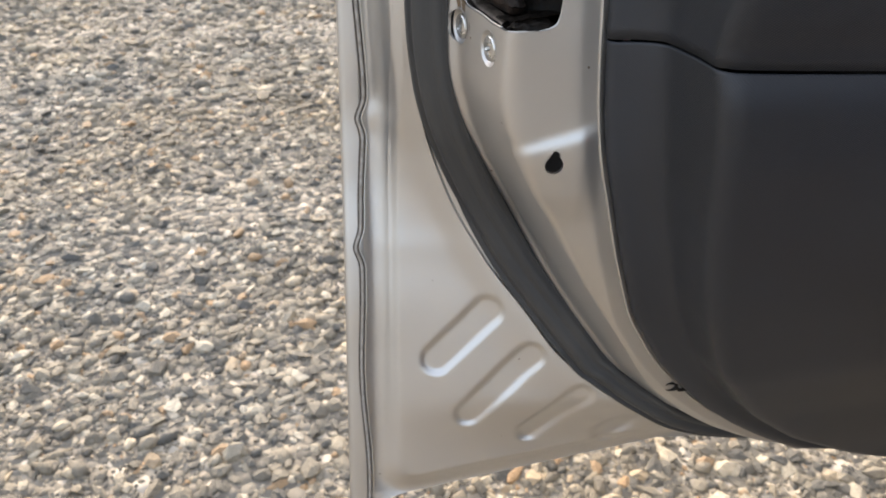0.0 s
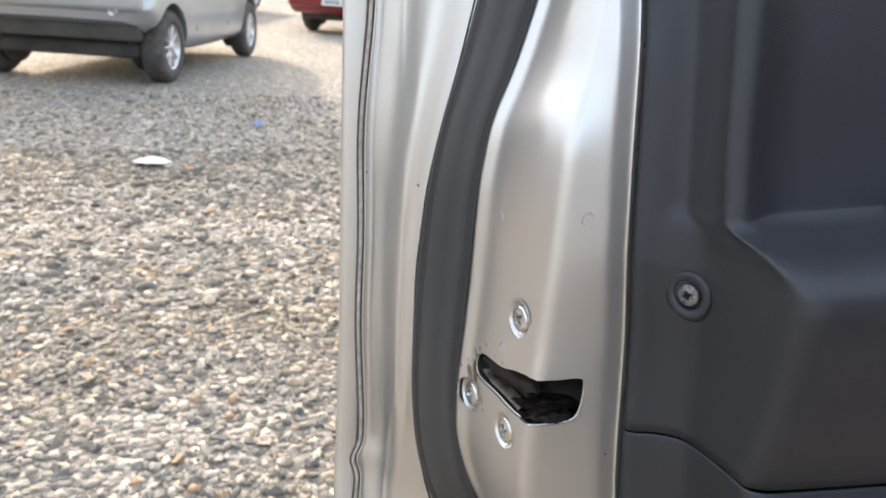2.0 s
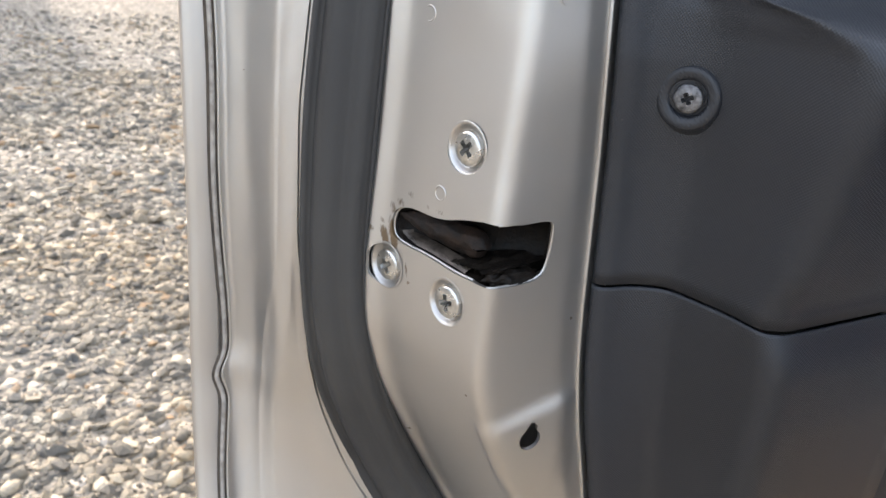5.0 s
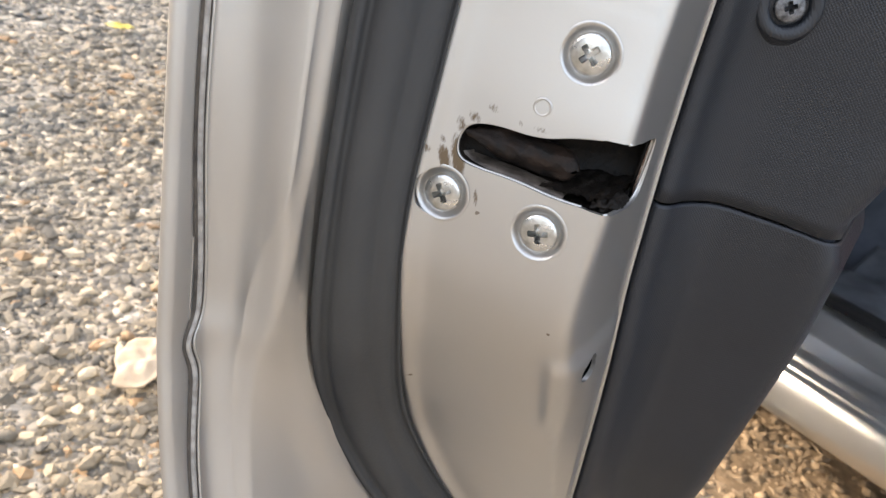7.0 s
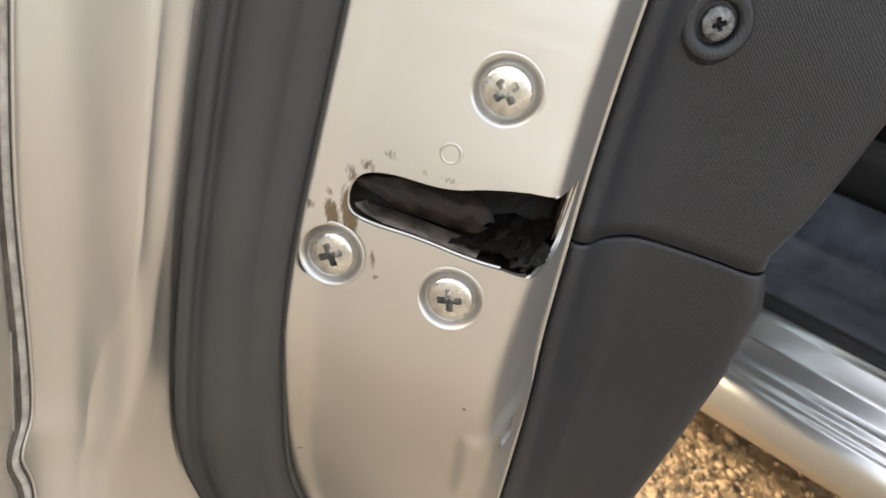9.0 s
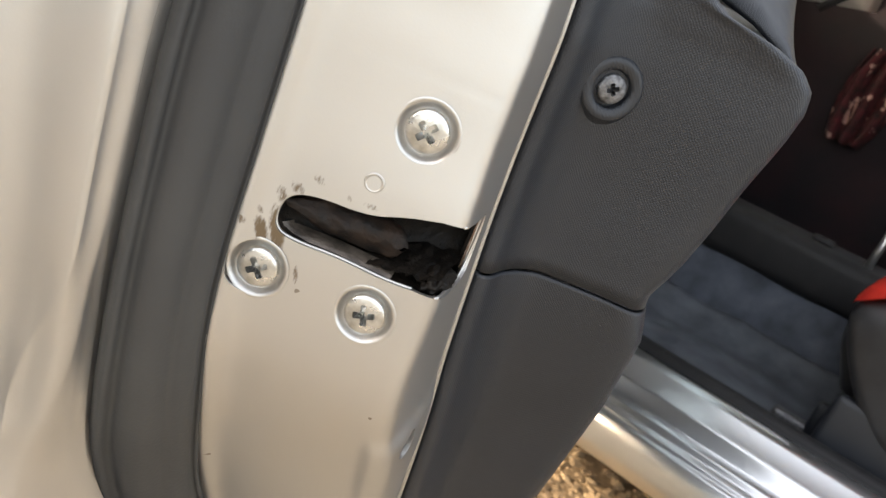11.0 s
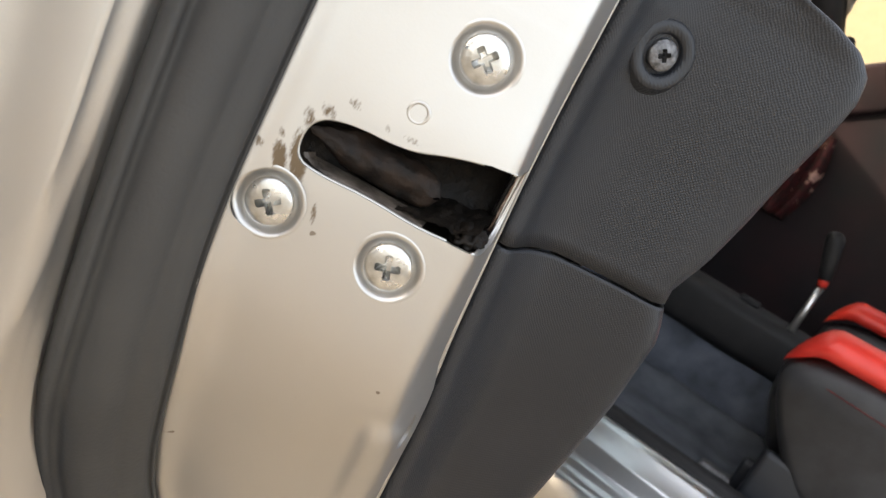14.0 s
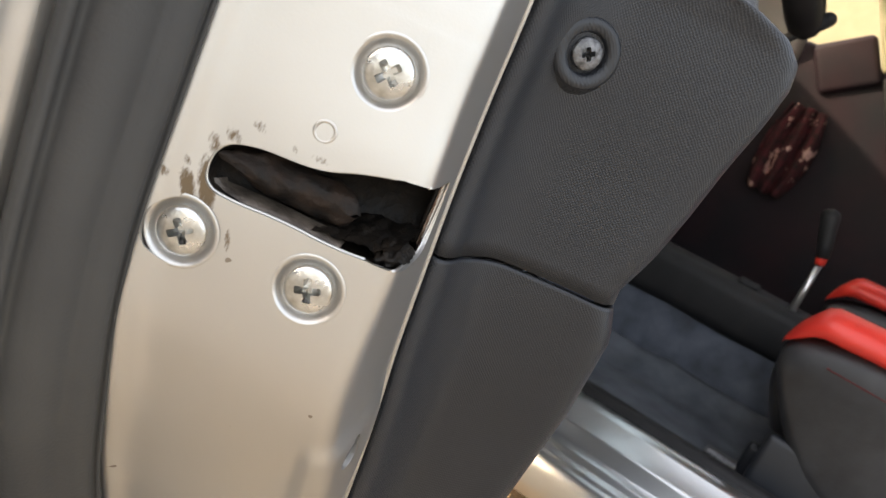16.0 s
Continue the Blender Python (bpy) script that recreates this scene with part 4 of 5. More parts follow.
def gravel(name, boxes, seed, mat, label):
    """Loose stones in rectangles (x0, x1, y0, y1, pitch, smallest, largest), joined into one mesh."""
    rng = np.random.default_rng(seed)
    bm = bmesh.new()
    bmesh.ops.create_icosphere(bm, subdivisions=1, radius=1.0)
    bv = np.array([v.co[:] for v in bm.verts])
    bf = np.array([[v.index for v in f.verts] for f in bm.faces])
    bm.free()
    V, F, n0 = [], [], 0
    for x0, x1, y0, y1, pitch, lo, hi in boxes:
        nx, ny = int((x1 - x0) / pitch), int((y1 - y0) / pitch)
        cx, cy = np.meshgrid(np.arange(nx), np.arange(ny))
        n = cx.size
        px = x0 + (cx.ravel() + rng.uniform(-.1, 1.1, n)) * pitch
        py = y0 + (cy.ravel() + rng.uniform(-.1, 1.1, n)) * pitch
        # fewer stones where the sandy fines show
        fines = np.array([noise.noise((a * 2.1, b * 2.1, 4.0)) + .6 * noise.noise((a * 7, b * 7, 1.0)) for a, b in zip(px, py)])
        keep = rng.random(n) < np.clip(.80 - .75 * fines, .25, 1)
        px, py, n = px[keep], py[keep], int(keep.sum())
        r = lo + (hi - lo) * rng.random(n) ** 4.5
        sc = np.stack([r * rng.uniform(.95, 1.5, n), r * rng.uniform(.7, 1.1, n), r * rng.uniform(.42, .75, n)], 1)
        jit = 1 + rng.uniform(-.40, .34, (n, 12, 1))
        v = bv[None] * jit * sc[:, None, :]
        az, ti = rng.uniform(0, 6.283, n), rng.normal(0, .3, n)
        ca, sa, ct, s2 = np.cos(az)[:, None], np.sin(az)[:, None], np.cos(ti)[:, None], np.sin(ti)[:, None]
        y1_, z1_ = v[..., 1] * ct - v[..., 2] * s2, v[..., 1] * s2 + v[..., 2] * ct
        X, Y = v[..., 0] * ca - y1_ * sa, v[..., 0] * sa + y1_ * ca
        v = np.stack([X + px[:, None], Y + py[:, None], z1_ + (sc[:, 2] * rng.uniform(-.5, .45, n))[:, None]], 2)
        V.append(v.reshape(-1, 3))
        F.append((bf[None] + (n0 + np.arange(n) * 12)[:, None, None]).reshape(-1, 3))
        n0 += n * 12
    V, F = np.concatenate(V), np.concatenate(F)
    me = bpy.data.meshes.new(name)
    me.vertices.add(len(V))
    me.vertices.foreach_set("co", V.ravel())
    me.loops.add(F.size)
    me.loops.foreach_set("vertex_index", F.ravel())
    me.polygons.add(len(F))
    me.polygons.foreach_set("loop_start", np.arange(0, F.size, 3))
    me.update(calc_edges=True)
    me.validate()
    # worn pebbles and sharp chips
    me.polygons.foreach_set("use_smooth", np.repeat(rng.random(len(F) // 20) < .22, 20))
    ob = part(name, me, mat)
    return tagged(ob, label, "gravel", kind="stuff")


gravel("gravel", [(-1.9, .0, -1.0, 1.5, .0087, .0033, .0170), (.0, .9, -.2, .86, .0087, .0033, .0170), (-4.0, -1.9, -1.3, 2.6, .0165, .0065, .024), (-6.0, -4.0, -2.2, 2.6, .04, .010, .024)], 3, STONE, "loose grey, white and tan gravel stones on the ground")

rng = np.random.default_rng(31)
sp = np.array([[(x, y, .001 + .004 * noise.noise((x * 9, y * 9, 2)) + .003 * noise.noise((x * 40, y * 40, 2)) + .002 * rng.random()) for x in np.linspace(.0, 1.6, 150)] for y in np.linspace(.84, 2.6, 160)])
sand = part("sandy_patch", loft("sandy_patch", sp), SAND)
tagged(sand, "tan sandy dirt beside the car sill", "sand", kind="structure")
gravel("gravel", [(.0, 1.0, .84, 1.7, .0088, .0048, .0150)], 8, TAN_STONE, "loose tan gravel stones in the dirt by the sill")

# ---- the car that the door belongs to ----
O = Vector((0.0, 1.125, 0.0))
U, V = Vector((.957, -.29, 0)), Vector((.29, .957, 0))


def at(u, v, z):
    return O + U * u + V * v + Vector((0, 0, z))


CAR_M = Matrix(((U.x, V.x, 0, O.x), (U.y, V.y, 0, O.y), (0, 0, 1, 0), (0, 0, 0, 1)))


def cabin(name, data, mat, label="", parent=own):
    ob = part(name, data, mat, parent, label)
    if parent is own:
        ob.matrix_basis = CAR_M
    return ob


def extrude(name, prof, u0, u1, closed=True, n=2):
    return loft(name, [[(u, v, z) for v, z in prof] for u in np.linspace(u0, u1, n)], close_c=closed, caps=closed)


def block(centre, size, bevel, turn=None, seg=4):
    bm = bmesh.new()
    box(bm, centre, size, bevel, turn, seg)
    return bm


cabin("sill", extrude("sill", [(.06, .30), (.055, .362), (.050, .3675), (.0, .3670), (-.018, .3650), (-.024, .3615), (-.052, .3400), (-.057, .3385), (-.060, .3350), (-.0625, .3120), (-.066, .3095), (-.083, .3080), (-.0865, .3055), (-.0875, .2990), (-.090, .2970), (-.1035, .2955), (-.1055, .2935), (-.106, .2905), (-.108, .2890), (-.1145, .2880), (-.1175, .2855), (-.122, .262), (-.121, .238), (-.114, .216), (-.100, .204), (-.08, .198), (.02, .198)], -.25, 1.3), SILL_PAINT, "silver door sill with pressed ridges")
# out of view, added to keep the sun off the carpet
cabin("hinge_post", block((-.13, .045, .66), (.20, .20, .80), .02), SILVER, "silver hinge post")
# added under the floor so that the ground below it stays in shade
cabin("underbody", block((.5, .68, .175), (1.9, 1.26, .05), .015), BLACK, "dark underbody")
cabin("kick_strip", extrude("kick_strip", [(.046, .366), (.046, .376), (.040, .379), (.020, .379), (.014, .376), (.010, .371), (.006, .3705), (.004, .366)], -.25, 1.3), BLACK, "black sill kick strip")
rows = []
for u in np.linspace(-.6, 1.9, 60):
    rows.append([(u, v, z + (.012 * noise.noise((u * 7, v * 7, 1.0)) if .1 < v < 1.2 else 0)) for v, z in [(.05, .25), (.056, .35), (.065, .368), (.085, .36), (.11, .31)] + [(.14 + .03 * k, .275) for k in range(14)] + [(.58, .36), (.62, .44), (.66, .455), (.72, .455), (.77, .44), (.80, .36), (.86, .28), (1.3, .28)]])
cabin("floor_carpet", loft("floor_carpet", rows), CARPET, "dark blue-grey cabin carpet")
cabin("dashboard", block((-.36, .68, .78), (.42, 1.36, .42), .09), BLACK, "black dashboard")
cabin("footwell_panel", block((-.52, .68, .48), (.08, 1.36, .5), .03), CARPET, "dark footwell wall")
console = cabin("console", block((.25, .69, .50), (.62, .17, .12), .03), BLACK, "black centre console")
bm = block((.33, .69, .565), (.05, .05, .012), .006)
cabin("console_switch", bm, BLACK, "", console)
# gear lever: bare shaft, red collar and a black grip
bm = bmesh.new()
tube(bm, (.436, .66, .53), (.438, .66, .68), .009, .007)
shaft = cabin("gear_lever", bm, ALLOY, "bright gear lever shaft")
bm = bmesh.new()
tube(bm, (.438, .66, .675), (.433, .66, .700), .010, .013)
cabin("collar", bm, SEAT_RED, "red lever collar", shaft)
me = lathe("grip", [(.004, -.05), (.014, -.045), (.017, -.01), (.019, .025), (.021, .045), (.016, .058), (.006, .063)], 24)
grip = cabin("grip", me, BLACK, "black lever grip", shaft)
grip.matrix_basis = Matrix.Translation((.422, .66, .735)) @ Matrix.Rotation(radians(-18), 4, "Y")
# steering wheel with its stalk
def torus(R, r, m, seg=48, ring=12):
    rows = [[m @ Vector(((R + r * math.cos(b)) * math.cos(a), (R + r * math.cos(b)) * math.sin(a), r * math.sin(b))) for b in np.linspace(0, 6.283, ring, endpoint=False)] for a in np.linspace(0, 6.2832, seg)]
    return loft("steering_wheel", rows, close_c=True)


WHEEL = Matrix.Translation((.115, .40, 1.245)) @ Matrix.Rotation(radians(62), 4, "Y")
wheel = cabin("steering_wheel", torus(.175, .034, WHEEL), BLACK, "black steering wheel rim")
me = lathe("hub", [(.03, -.08), (.12, -.06), (.12, .0), (.03, .02)], 24)
cabin("hub", me, BLACK, "", wheel).matrix_basis = WHEEL
for k in (80, 200, 320):
    bm = block((.11, 0, -.005), (.13, .04, .018), .006)
    cabin("spoke", bm, BLACK, "", wheel).matrix_basis = WHEEL @ Matrix.Rotation(radians(k), 4, "Z")
bm = bmesh.new()
tube(bm, (.13, .40, .99), (.212, .40, 1.079), .008, .010)
tube(bm, (.200, .40, 1.066), (.236, .40, 1.106), .0145, .0140)
bmesh.ops.create_uvsphere(bm, u_segments=16, v_segments=8, radius=.0140, matrix=Matrix.Translation((.236, .40, 1.106)))
cabin("stalk", bm, BLACK, "black indicator stalk")


def seat_side(name, v0, width, u0, prof, mat, label, parent, bev=.03):
    """A padded piece: an outline in u and z, carried across v with rounded edges."""
    n = len(prof)
    cu, cz = sum(p[0] for p in prof) / n, sum(p[1] for p in prof) / n
    rows = []
    for k in range(11):
        t = -1 + .2 * k
        s = (1 - abs(t) ** 4) ** .5 if abs(t) < 1 else 0.0
        grow = 1 - bev * 2.2 * (1 - s)
        rows.append([(u0 + cu + (a - cu) * grow, v0 + t * width / 2, cz + (b - cz) * (1 - bev * 5 * (1 - s))) for a, b in rounded(list(prof), 3)])
    return cabin(name, loft(name, rows, close_c=True, caps=True), mat, label, parent)


def seat(v, u, dz, label):
    cushion = seat_side("front_seat", v, .34, u, [(.02, .46), (-.01, .52), (.03, .575), (.2, .58), (.48, .55), (.50, .40), (.05, .40)], SEAT_BLACK, label, own)
    for sgn in (-1,):
        seat_side("side_panel", v + sgn * .205, .10, u, [(.13, .38), (.06, .45), (.01, .52), (-.015, .58), (.03, .620), (.14, .636), (.3, .64), (.55, .64), (.58, .36), (.32, .33)], SEAT_BLACK, "black side panel with red stitching", cushion, .045)
        rows = []
        for k in range(24):
            t = (k / 23) ** 1.8
            a = -.012 + .55 * t
            h = .595 + dz + .052 * min(1, t / .075) ** .7 + .02 * t
            w = .038 * max(.04, 1 - (1 - min(1, t / .10)) ** 2) ** .5
            rows.append([(u + a, v + sgn * .205 + w * 1.7 * math.cos(b), h - .010 + .031 * max(.04, 1 - (1 - min(1, t / .10)) ** 2) ** .5 * math.sin(b)) for b in np.linspace(-.5, math.pi + .5, 12)])
        cabin("bolster", loft("bolster", rows, close_c=True, caps=True), SEAT_RED, "bright red bolster", cushion)
        bm = bmesh.new()
        tube(bm, (u + .06, v + sgn * .205 - .051, .585), (u + .5, v + sgn * .205 - .051, .575), .0009)
        cabin("stitching", bm, PIPING, "dark red stitching", cushion)
    cabin("seat_trim", block((u + .30, v - .235, .385), (.52, .03, .13), .012), PLASTIC, "black plastic seat side trim", cushion)
    cabin("backrest", block((u + .62, v, .92), (.15, .48, .66), .06, Matrix.Rotation(radians(14), 4, "Y")), SEAT_BLACK, "black backrest", cushion)
    cabin("seat_rail", block((u + .30, v, .33), (.46, .40, .10), .02), BLACK, "", cushion)
    return cushion


rows = []
for u in np.linspace(-.02, .62, 60):
    rows.append([(u + .012 * noise.noise((u * 5, v * 5, 2.0)), v, .292 + .010 * noise.noise((u * 9, v * 9, 5.0)) + .005 * noise.noise((u * 26, v * 26, 1.0)) + .05 * max(0, (v - .46) / .08)) for v in np.linspace(.15, .54, 40)])
mat_ob = part("floor_mat", sheet("floor_mat", rows, .006), MAT)
mat_ob.matrix_basis = CAR_M
tagged(mat_ob, "rumpled grey-blue floor mat lying on the carpet", "floor mat")


def seat_base(u, v, cushion):
    """Rail and its cover under the front of a seat."""
    cabin("slide_rail", block((u + .22, v - .17, .335), (.50, .03, .035), .008), STEEL_DARK, "dark steel slide rail", cushion)
    cabin("bracket", block((u + .05, v - .17, .365), (.05, .035, .07), .010), PLASTIC, "black rail cover", cushion)


seat_base(.46, .33, seat(.33, .46, .0, "black driver's seat with red bolsters"))
seat_base(.50, 1.06, seat(1.06, .50, .01, "black passenger seat with red bolsters"))
cabin("far_door_card", block((.55, 1.37, .79), (1.5, .05, .82), .02), FAR_CARD, "dark red and black far door card")
lean_post = Matrix.Rotation(radians(-31), 4, "Y")
cabin("far_pillar", block((.275, 1.33, 1.325), (.06, .05, .30), .012, lean_post), CREAM, "beige pillar trim")
cabin("pillar_foot", block((.445, 1.33, 1.04), (.06, .05, .34), .012, lean_post), BLACK, "black lower pillar trim")
cabin("far_door_top", block((.2285, 1.35, 1.172), (.17, .05, .15), .02, Matrix.Rotation(radians(-33), 4, "Y")), FAR_CARD, "dark upper trim of the far door")
cabin("far_sill", block((.5, 1.30, .385), (1.7, .06, .05), .012), SILVER, "silver far-side sill")
cabin("headliner", block((.8, .68, 1.475), (1.7, 1.2, .02), .008), CREAM, "cream headliner")
# patterned dark red cloth hanging against the far door
def printed_cloth():
    m = material("printed_cloth", (.010, .004, .005), (.090, .008, .014), .9, 0.0, 38.0, .5, 500.0)
    nt = m.node_tree
    p = nt.nodes["Principled BSDF"]
    tc, vo, mx, mr = (nt.nodes.new(k) for k in ("ShaderNodeTexCoord", "ShaderNodeTexNoise", "ShaderNodeMix", "ShaderNodeMapRange"))
    vo.inputs["Scale"].default_value, vo.inputs["Detail"].default_value = 24.0, 3.0
    nt.links.new(tc.outputs["Object"], vo.inputs["Vector"])
    mr.inputs["From Min"].default_value, mr.inputs["From Max"].default_value = .60, .66
    nt.links.new(vo.outputs["Fac"], mr.inputs["Value"])
    mx.data_type = "RGBA"
    nt.links.new(mr.outputs["Result"], mx.inputs["Factor"])
    nt.links.new(p.inputs["Base Color"].links[0].from_socket, mx.inputs["A"])
    mx.inputs["B"].default_value = (.55, .34, .30, 1)
    nt.links.new(mx.outputs["Result"], p.inputs["Base Color"])
    return m


rows = []
for k in range(30):
    t = k / 29
    rows.append([(.15 * (a - .5) * (.55 + .45 * math.sin(2.6 * t + .3)), .018 * math.sin(a * 19 + 2 * t) + .022 * noise.noise((a * 4, t * 4, 3.0)), .13 - .27 * t + .012 * noise.noise((a * 5, t * 3, 8.0))) for a in np.linspace(0, 1, 26)])
cloth = part("hanging_cloth", sheet("hanging_cloth", rows, .004), printed_cloth())
cloth.matrix_basis = CAR_M @ Matrix.Translation((.20, 1.30, .89))
tagged(cloth, "dark red cloth with a pale print hanging by the far door", "cloth")

# ---- car shells ----


def catmull(p, s):
    """A point at s on a curve through control points."""
    p = np.asarray(p, float)
    n = len(p) - 1
    k = int(min(max(math.floor(s), 0), n - 1))
    t = s - k
    a, b, c, d = p[max(k - 1, 0)], p[k], p[k + 1], p[min(k + 2, n)]
    return .5 * (2 * b + (c - a) * t + (2 * a - 5 * b + 4 * c - d) * t * t + (3 * b - a - 3 * c + d) * t ** 3)


def shell_point(st, x, s):
    """Stations: x, foot, belt, top, half width at belt, half width at top. s runs 0..12 over the section, right side first."""
    zb, zm, zt, wb, wt = keyed(np.array([x]), st)[0]
    half = [(wb * .86, zb), (wb * .975, zb + .09), (wb, zb + .55 * (zm - zb)), (wb * .955, zm), (wt + .015, zt - .085 * min(1, (zt - zm) / .3 + .15)), (wt * .78, zt - .012), (0, zt)]
    if s > 6:
        y, z = catmull(half, 12 - s)
    else:
        y, z = catmull(half, s)
        y = -y
    return (x, y, z)


def shell(name, st, x0, x1, s0, s1, nx, ns, out=0.0, close=False, thick=0.0):
    xs, ss = np.linspace(x0, x1, nx), np.linspace(s0, s1, ns)
    g = np.array([[shell_point(st, x, s) for s in ss] for x in xs])
    if not close:
        g = blur(g, 1) if nx > 6 else g
    if out:
        n = np.cross(np.gradient(g, axis=0), np.gradient(g, axis=1))
        n /= np.linalg.norm(n, axis=2, keepdims=True) + 1e-9
        c = np.array([0, 0, .8])
        n *= np.where(((g - c) * n * np.array([0, 1, 1])).sum(2, keepdims=True) < 0, -1, 1)
        g = g + n * out
    if thick:
        return sheet(name, g, thick)
    return loft(name, g, close_c=close, caps=close)


def build_wheel(parent, x, y, r, side, alloy=True):
    """A tyre with a spoked rim; side is -1 on the right of the car."""
    w = .085
    prof = [(r * .62, -w), (r * .90, -w), (r * .985, -w * .72), (r, -w * .3), (r, w * .3), (r * .985, w * .72), (r * .90, w), (r * .62, w), (r * .6, 0)]
    tyre = part("wheel", lathe("wheel", prof + [prof[0]], 40), TYRE, parent, "black tyre, its colour lightened for glare")
    tyre.matrix_basis = Matrix.Translation((x, y, r)) @ Matrix.Rotation(radians(-90 * side), 4, "X")
    rim = part("rim", lathe("rim", [(r * .05, .02), (r * .52, .015), (r * .56, .055), (r * .62, .078), (r * .64, .078), (r * .64, .0), (r * .05, .0)], 32), ALLOY, tyre, "silver alloy rim")
    for k in range(10):
        bm = bmesh.new()
        box(bm, (r * .33, 0, .055), (r * .54, r * .085, .03), .008)
        part("spoke", bm, ALLOY, tyre).matrix_basis = Matrix.Rotation(k * math.pi / 5, 4, "Z")
    part("hub_cap", lathe("hub_cap", [(.01, .03), (r * .16, .03), (r * .15, .07), (r * .05, .078)], 20), ALLOY, tyre)
    return tyre


def arch(x, y, r):
    bm = bmesh.new()
    bmesh.ops.create_cone(bm, cap_ends=True, segments=40, radius1=r, radius2=r, depth=.5, matrix=Matrix.Translation((x, y, r * .86)) @ Matrix.Rotation(radians(90), 4, "X"))
    me = bpy.data.meshes.new("c")
    bm.to_mesh(me)
    bm.free()
    return me


def parked_car(name, label, st, m, paint, length, axles, r, half, windows, lid=None):
    c = thing(name, label, "car", "cars on the gravel", m=m)
    me = shell("body", st, .0, length, 0, 12, 90, 61, close=True)
    me = cut(me, [arch(a, sy * half, r * 1.18) for a in axles for sy in (-1, 1)], "body")
    body = part("body", me, paint, c)
    for q in body.data.polygons:
        q.use_smooth = True
    for a in axles:
        for sy in (-1, 1):
            build_wheel(c, a, sy * (half - .10), r, sy)
            bm = bmesh.new()
            bmesh.ops.create_cone(bm, cap_ends=True, segments=32, radius1=r * .98, radius2=r * .98, depth=.02, matrix=Matrix.Translation((a, sy * (half - .26), r * 1.3)) @ Matrix.Rotation(radians(90), 4, "X"))
            part("wheel_well", bm, GLARE_DARK, c)
    bm = bmesh.new()
    box(bm, (length / 2, 0, .26), (length * .86, half * 1.5, .12), .03)
    part("underbody", bm, GLARE_DARK, c, "dark underbody")
    for x0, x1, s0, s1 in windows:
        nx, ns = 18, 12
        part("window", shell("window", st, x0, x1, s0, s1, nx, ns, .006), GLASS, c, "tinted car window")
    return c


def facing(rear, direction):
    return Matrix.Translation((rear[0], rear[1], 0)) @ Matrix.Rotation(math.atan2(direction[1], direction[0]), 4, "Z")


def bars(parent, x, y0, y1, z0, z1, rows, mat):
    """Unreadable writing: rows of plain bars."""
    h = (z1 - z0) / len(rows)
    for k, n in enumerate(rows):
        for j in range(n):
            bm = bmesh.new()
            w = (y1 - y0) / n
            box(bm, (x, y0 + (j + .5) * w, z1 - (k + .5) * h), (.004, w * .6, h * .62), .001)
            part("bar", bm, mat, parent)


# silver hatchback
HB = [(0, .50, .64, .70, .66, .58), (.03, .48, .68, .76, .72, .62), (.10, .46, .72, .80, .75, .64), (.14, .44, .78, .98, .765, .60), (.22, .40, .84, 1.14, .77, .58), (.36, .30, .90, 1.38, .77, .56), (.55, .24, .92, 1.475, .77, .55), (1.2, .22, .90, 1.50, .775, .555), (1.9, .22, .88, 1.47, .775, .54),
      (2.35, .22, .87, 1.22, .77, .56), (2.7, .22, .86, .96, .765, .60), (3.1, .24, .78, .86, .75, .60), (3.4, .28, .68, .74, .68, .55), (3.5, .36, .56, .60, .58, .46)]
hatch = parked_car("hatchback", "pale silver hatchback parked on the gravel yard", HB, facing((-6.315, -1.42), (-.957, .288)), CAR_SILVER, 3.5, (.50, 2.85), .285, .775,
                   [(.42, 1.05, 3.18, 3.86), (1.10, 1.95, 3.18, 3.86), (.42, 1.05, 8.14, 8.82), (1.10, 1.95, 8.14, 8.82), (.20, .40, 5.0, 7.0), (2.02, 2.6, 5.0, 7.0)])
for sy in (-1, 1):
    for z in (1.0,):
        me = lathe("tail_lamp", [(.01, .04), (.06, .037), (.10, .024), (.112, .0), (.112, -.06), (.01, -.06)], 32)
        lampo = part("tail_lamp", me, LAMP_RED, hatch, "round red tail lamp")
        lampo.matrix_basis = Matrix.Translation((.125 if z < .95 else .165, sy * .60, z)) @ Matrix.Rotation(radians(-90), 4, "Y") @ Matrix.Rotation(radians(-12 * sy), 4, "X")
        me = lathe("lens", [(.005, .045), (.038, .043), (.043, .036), (.043, .0), (.005, .0)], 24)
        part("lens", me, LAMP_AMBER, lampo, "pale inner lens")
bm = bmesh.new()
box(bm, (-.005, 0, .66), (.10, 1.46, .20), .05, seg=4)
part("bumper", bm, CAR_SILVER, hatch, "silver rear bumper")
bm = bmesh.new()
box(bm, (.14, 0, .42), (.10, 1.30, .16), .03, seg=3)
part("bumper_skirt", bm, GLARE_DARK, hatch, "dark bumper skirt")
bm = bmesh.new()
box(bm, (.112, -.04, .89), (.02, .37, .23), .006)
plate = part("number_plate", bm, PLATE, hatch, "white number plate")
bars(plate, .100, -.19, .11, .80, .98, (3, 5), INK)
me = lathe("exhaust", [(.015, -.08), (.03, -.08), (.034, .03), (.026, .032), (.024, -.05), (.015, -.05)], 24)
part("exhaust", me, ZINC, hatch, "dull exhaust outlet").matrix_basis = Matrix.Translation((-.02, -.52, .565)) @ Matrix.Rotation(radians(-90), 4, "Y")
bm = bmesh.new()
box(bm, (2.08, -.86, .98), (.10, .16, .11), .03, seg=3)
part("mirror", bm, CAR_SILVER, hatch, "silver wing mirror")
for x0 in (1.05, 1.98):
    bm = bmesh.new()
    box(bm, (x0, -.766, .62), (.004, .012, .48), .001)
    part("door_gap", bm, BLACK, hatch)
